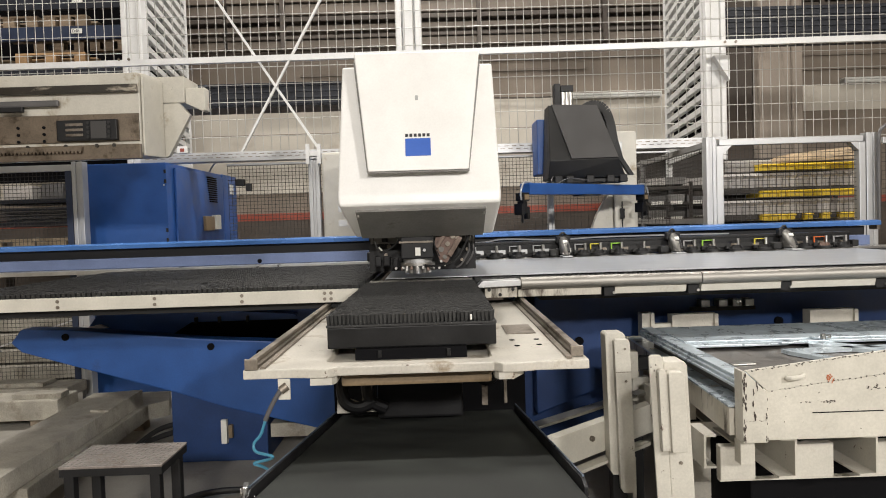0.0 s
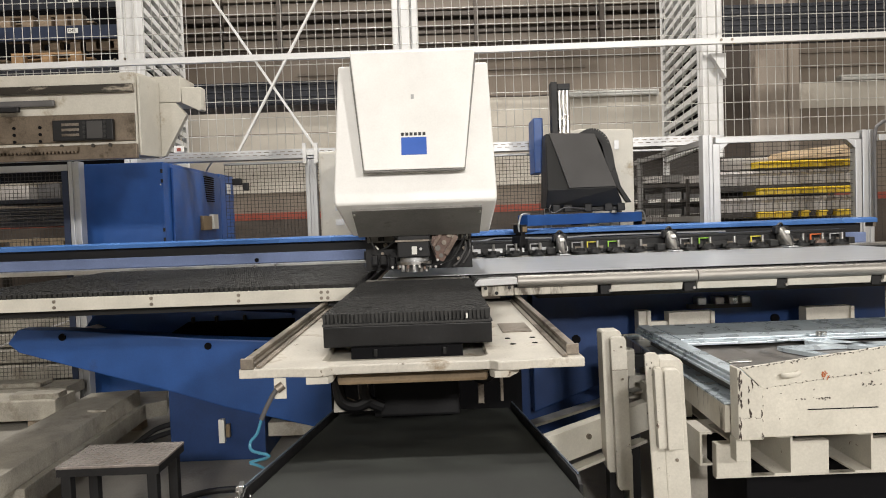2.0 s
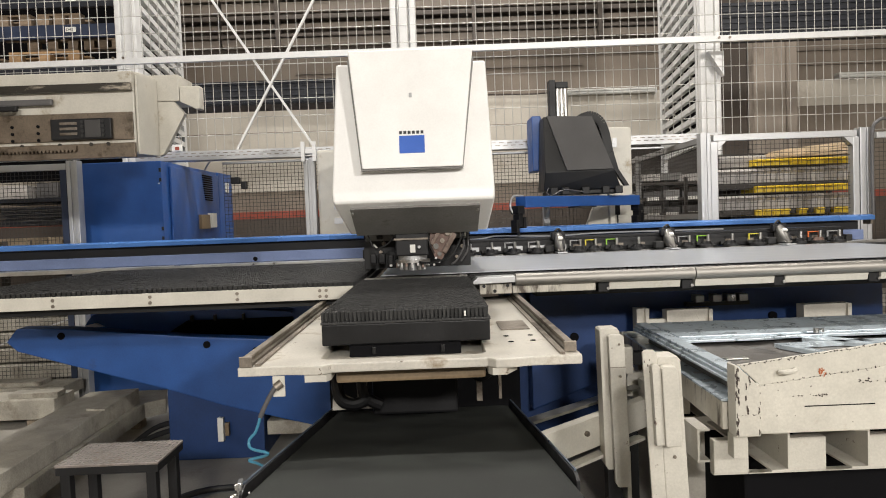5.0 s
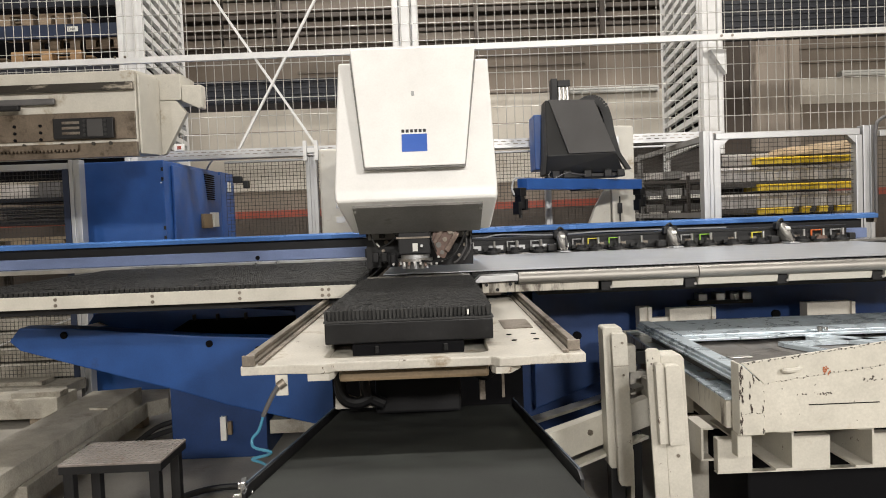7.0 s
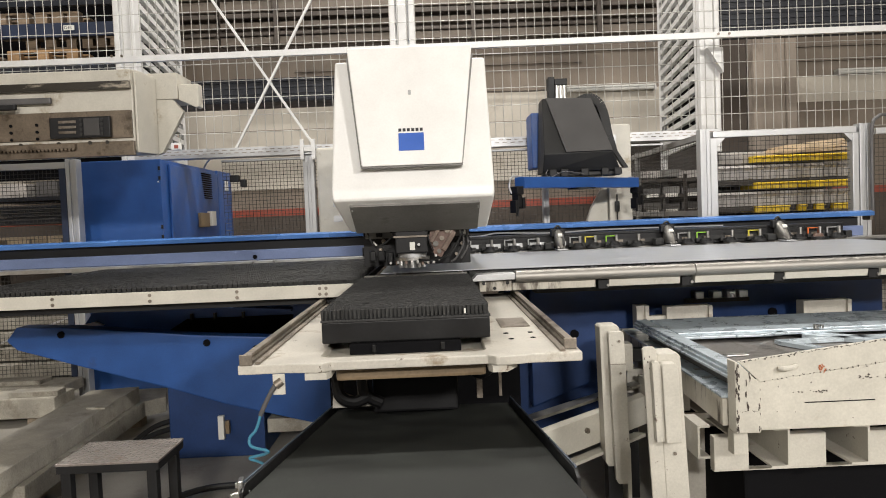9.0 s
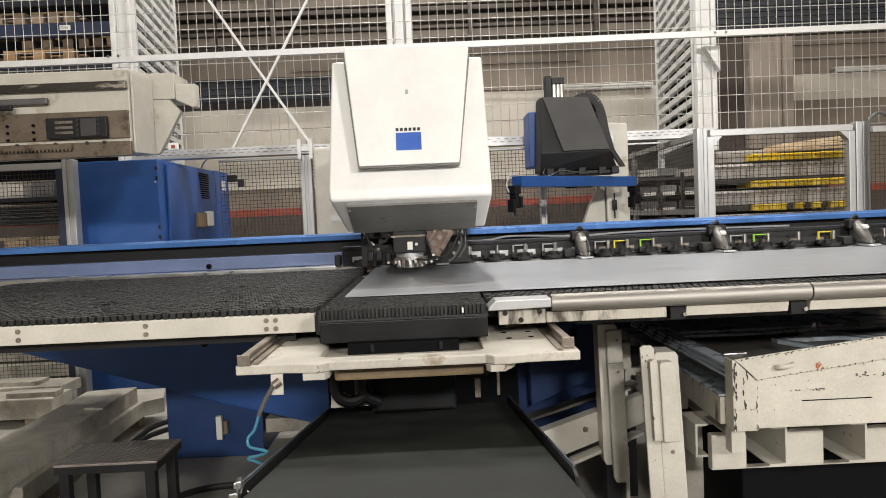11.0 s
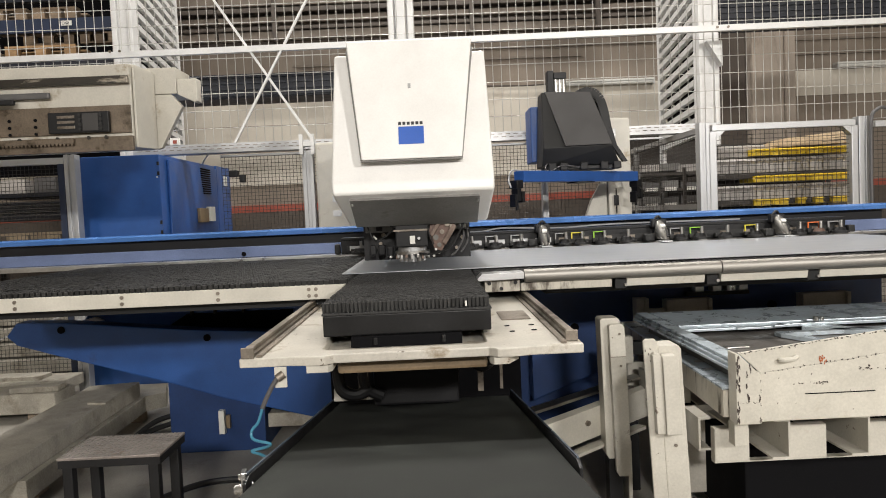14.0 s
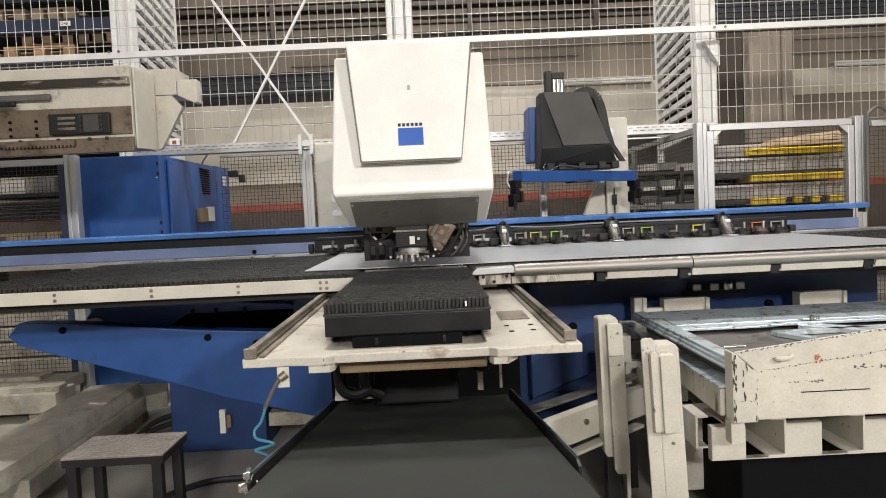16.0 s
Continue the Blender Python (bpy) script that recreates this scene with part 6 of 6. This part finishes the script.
for x0, x1, y0, y1, z in ((1.30, 1.42, 3.0, 3.019, 0.754), (1.46, 1.52, 3.0, 3.025, 0.758), (1.62, 1.68, 3.04, 3.07, 0.770)):
    part("tongue", box(B(), x0, x1, y0, y1, z, z + 0.008, 0.001), M_GALV, frm)
for a, b in (((1.42, 2.90), (2.2, 2.94)), ((1.44, 2.88), (1.52, 2.70)), ((1.60, 3.03), (1.95, 2.65)), ((1.95, 2.90), (2.3, 2.6)), ((1.66, 3.03), (2.05, 2.68))):
    bm = B()
    bar(bm, (*a, 0.746), (*b, 0.746), 0.042, 0.016)
    part("web", bm, M_GALV, frm)
for x, y, a in ((1.17, 2.72, 4), (1.20, 2.55, -3)):
    bm = B()
    obox(bm, pose(x, y, 0.7395, 0, 0, a), 0.09, 0.035, 0.005, 0.001)
    part("tab", bm, M_STEEL, frm)
bm = B()
rod(bm, (1.66, 3.04, 0.770), (1.66, 3.04, 0.79), 0.012, 10)
rod(bm, (1.69, 3.05, 0.770), (1.69, 3.05, 0.785), 0.010, 10)
part("stud", bm, M_STEEL, frm)


# cream stop posts of the transport track
def post_mesh(x, y, d, w, z0, z1, lean, cut, bev=0.004):
    """An upright flat of width w with its upper left corner cut, leaning over its height."""
    bm = B()
    prism(bm, [(x, z0 + cut), (x + cut * 0.6, z0), (x + w - cut * 0.6, z0), (x + w, z0 + cut), (x + w, z1 - 0.014), (x + w - 0.010, z1), (x + 0.008, z1), (x, z1 - 0.008)], "y", y, y + d, bev)
    for v in bm.verts:
        v.co.x += lean * (0.83 - v.co.z)
    return bm


post = thing("stop_post", (0.74, 2.95, 0), "cream steel stop post with long buffer plate", "post", "stop posts beside the pallet")
part("upright", post_mesh(0.693, 2.95, 0.09, 0.085, 0.235, 0.838, 0.018, 0.02), M_CREAM_SOFT, post)
part("buffer_plate", post_mesh(0.722, 2.92, 0.026, 0.066, 0.168, 0.816, 0.025, 0.02), M_CREAM_SOFT, post)
part("plate_seam", box(B(), 0.727, 0.791, 2.9185, 2.9205, 0.677, 0.6795), M_STEEL_DULL, post)
for x, z in ((0.766, 0.775), (0.769, 0.64)):
    bm = B()
    rod(bm, (x, 2.914, z), (x, 2.9195, z), 0.005, 8)
    part("bolt", bm, M_STEEL_DULL, post)
part("thin_leg", box(B(), 0.795, 0.812, 2.95, 3.03, 0.0, 0.31, 0.003), M_CREAM_SOFT, post)
part("leg", box(B(), 0.715, 0.775, 2.96, 3.03, 0.012, 0.30, 0.003), M_BLACK, post)
part("foot_plate", box(B(), 0.68, 0.794, 2.93, 3.06, 0.0, 0.0115), M_CREAM_SOFT, post)

post = thing("stop_post", (0.80, 2.5, 0), "cream steel stop post with short buffer plate", "post", "stop posts beside the pallet")
part("upright", post_mesh(0.726, 2.45, 0.012, 0.050, 0.012, 0.838, 0.043, 0.004, 0.003), M_CREAM_SOFT, post)
part("web", post_mesh(0.7763, 2.4515, 0.10, 0.083, 0.012, 0.812, 0.043, 0.004), M_CREAM_SOFT, post)
part("buffer_plate", post_mesh(0.778, 2.405, 0.046, 0.056, 0.505, 0.786, 0.033, 0.004), M_CREAM_SOFT, post)
part("buffer_wedge", post_mesh(0.7480, 2.418, 0.031, 0.0295, 0.507, 0.792, 0.036, 0.002, 0.002), M_CREAM_SOFT, post)
bm = B()
rod(bm, (0.832, 2.446, 0.455), (0.832, 2.4512, 0.455), 0.006, 8)
part("bolt", bm, M_STEEL_DULL, post)
part("foot_plate", box(B(), 0.72, 0.92, 2.42, 2.59, 0.0, 0.0115), M_CREAM_SOFT, post)
# low cream track arm between conveyor and posts
tr = thing("track_arm", (0.6, 3.0, 0.3), "cream steel track arm beside the conveyor", "track")
bm = B()
bar(bm, (0.40, 2.85, 0.36), (0.97, 3.25, 0.40), 0.05, 0.13)
part("arm", bm, M_CREAM, tr)
bm = B()
bar(bm, (0.36, 2.9, 0.465), (0.95, 3.3, 0.50), 0.06, 0.012)
part("top_strip", bm, M_STEEL, tr)
bm = B()
bar(bm, (0.44, 2.83, 0.265), (0.92, 3.17, 0.30), 0.05, 0.014)
part("lower_strip", bm, M_CREAM, tr)
for x, y, z in ((0.63, 2.985, 0.385), (0.72, 3.045, 0.345), (0.76, 3.07, 0.355)):
    bm = B()
    rod(bm, (x + 0.008, y - 0.012, z), (x, y, z), 0.012, 10)
    part("bolt", bm, M_STEEL_DULL, tr)
for x, y in ((0.5, 2.93), (0.88, 3.2)):
    part("leg", box(B(), x - 0.03, x + 0.03, y - 0.02, y + 0.04, 0, 0.32), M_BLACK, tr)
part("crossbar", box(B(), 0.98, 1.6, 3.5, 3.56, 0.30, 0.42, 0.004), M_CREAM_SOFT, tr)


# small things on the bed and round the posts
part("lip_scuff", flakes(B(), 0.73, 0.76, 0.60, 0.83, 2.4488, 5, 0.004, 31, 2.0), M_CHIP, post, kind="stuff")
scr = thing("scrap_piece", (1.02, 2.75, 0.6795), "small bright punched offcut lying on the sheet", "scrap", "offcuts on the sheet")
part("offcut", obox(B(), pose(1.02, 2.62, 0.681, 0, 0, 25), 0.045, 0.02, 0.002), M_STEEL, scr)


# ---- what moves ----
def motions():
    # travel of the table towards the front
    slide_y = ((0, 0), (9.2, 0), (9.7, 0.12), (10.3, 0.55), (10.9, 1.0), (11.3, 1.07), (11.5, 1.08), (12, 1.185), (12.5, 1.29), (13, 1.05), (13.5, 0.725), (14, 0.30), (14.4, 0.02), (14.6, 0.0), (16, 0))
    walk(table, [(t, pose(0, 3.3 - s, 0)) for t, s in slide_y])

    def run_y(t):
        for (a, p), (b, q) in zip(slide_y, slide_y[1:]):
            if a <= t <= b:
                return p + (q - p) * (t - a) / (b - a)
    shift_x = ((0, 0), (9.0, 0), (9.2, 0.06), (9.7, 0.16), (10.3, 0.16), (10.9, 0.0), (11.3, -0.345), (11.5, -0.645), (12, -0.68), (12.5, -0.687), (13, -0.69), (13.5, -0.455), (14, -0.155), (14.4, 0.06), (14.6, 0.078),
               (15, 0.055), (15.5, -0.197), (16, -0.38))
    walk(carr, [(t, pose(1.25 + x, 5.0 - run_y(t), 0)) for t, x in shift_x])
    walk(sheet, [(t, pose(1.3 + x, 4.2 - run_y(t), 1.052)) for t, x in shift_x])
    # lift of the loading head
    drop = ((0, 0), (0.55, 0), (0.8, 0.085), (1.0, 0.168), (1.2, 0.22), (1.5, 0.243), (2.0, 0.24), (2.3, 0.165), (2.5, 0.072), (2.7, 0.02), (3.0, 0), (4.6, 0), (5.1, 0.16), (5.5, 0.24), (6.0, 0.235), (6.3, 0.13), (6.5, 0.08), (6.7, 0.01), (7.0, 0), (16, 0))
    ox, oy, oz = LIFT[0] - 1.25, LIFT[1] - 6.1, LIFT[2]
    walk(lift, [(t, pose(ox, oy, oz - d)) for t, d in drop])
    turn = ((0, 39), (3.05, 39), (3.3, 25), (3.55, 0), (3.75, -25), (4.0, -69), (4.2, -104), (4.4, -132), (4.6, -141), (16, -141))

    def drop_at(t):
        for (a, p), (b, q) in zip(drop, drop[1:]):
            if a <= t <= b:
                return p + (q - p) * (t - a) / (b - a)

    def turn_at(t):
        for (a, p), (b, q) in zip(turn, turn[1:]):
            if a <= t <= b:
                return p + (q - p) * (t - a) / (b - a)
    times = sorted({t for t, _ in drop} | {t for t, _ in turn})
    walk(cross, [(t, pose(TURN[0] - 1.25, TURN[1] - 6.1, TURN[2] - drop_at(t), 0, 0, turn_at(t))) for t in times])


motions()
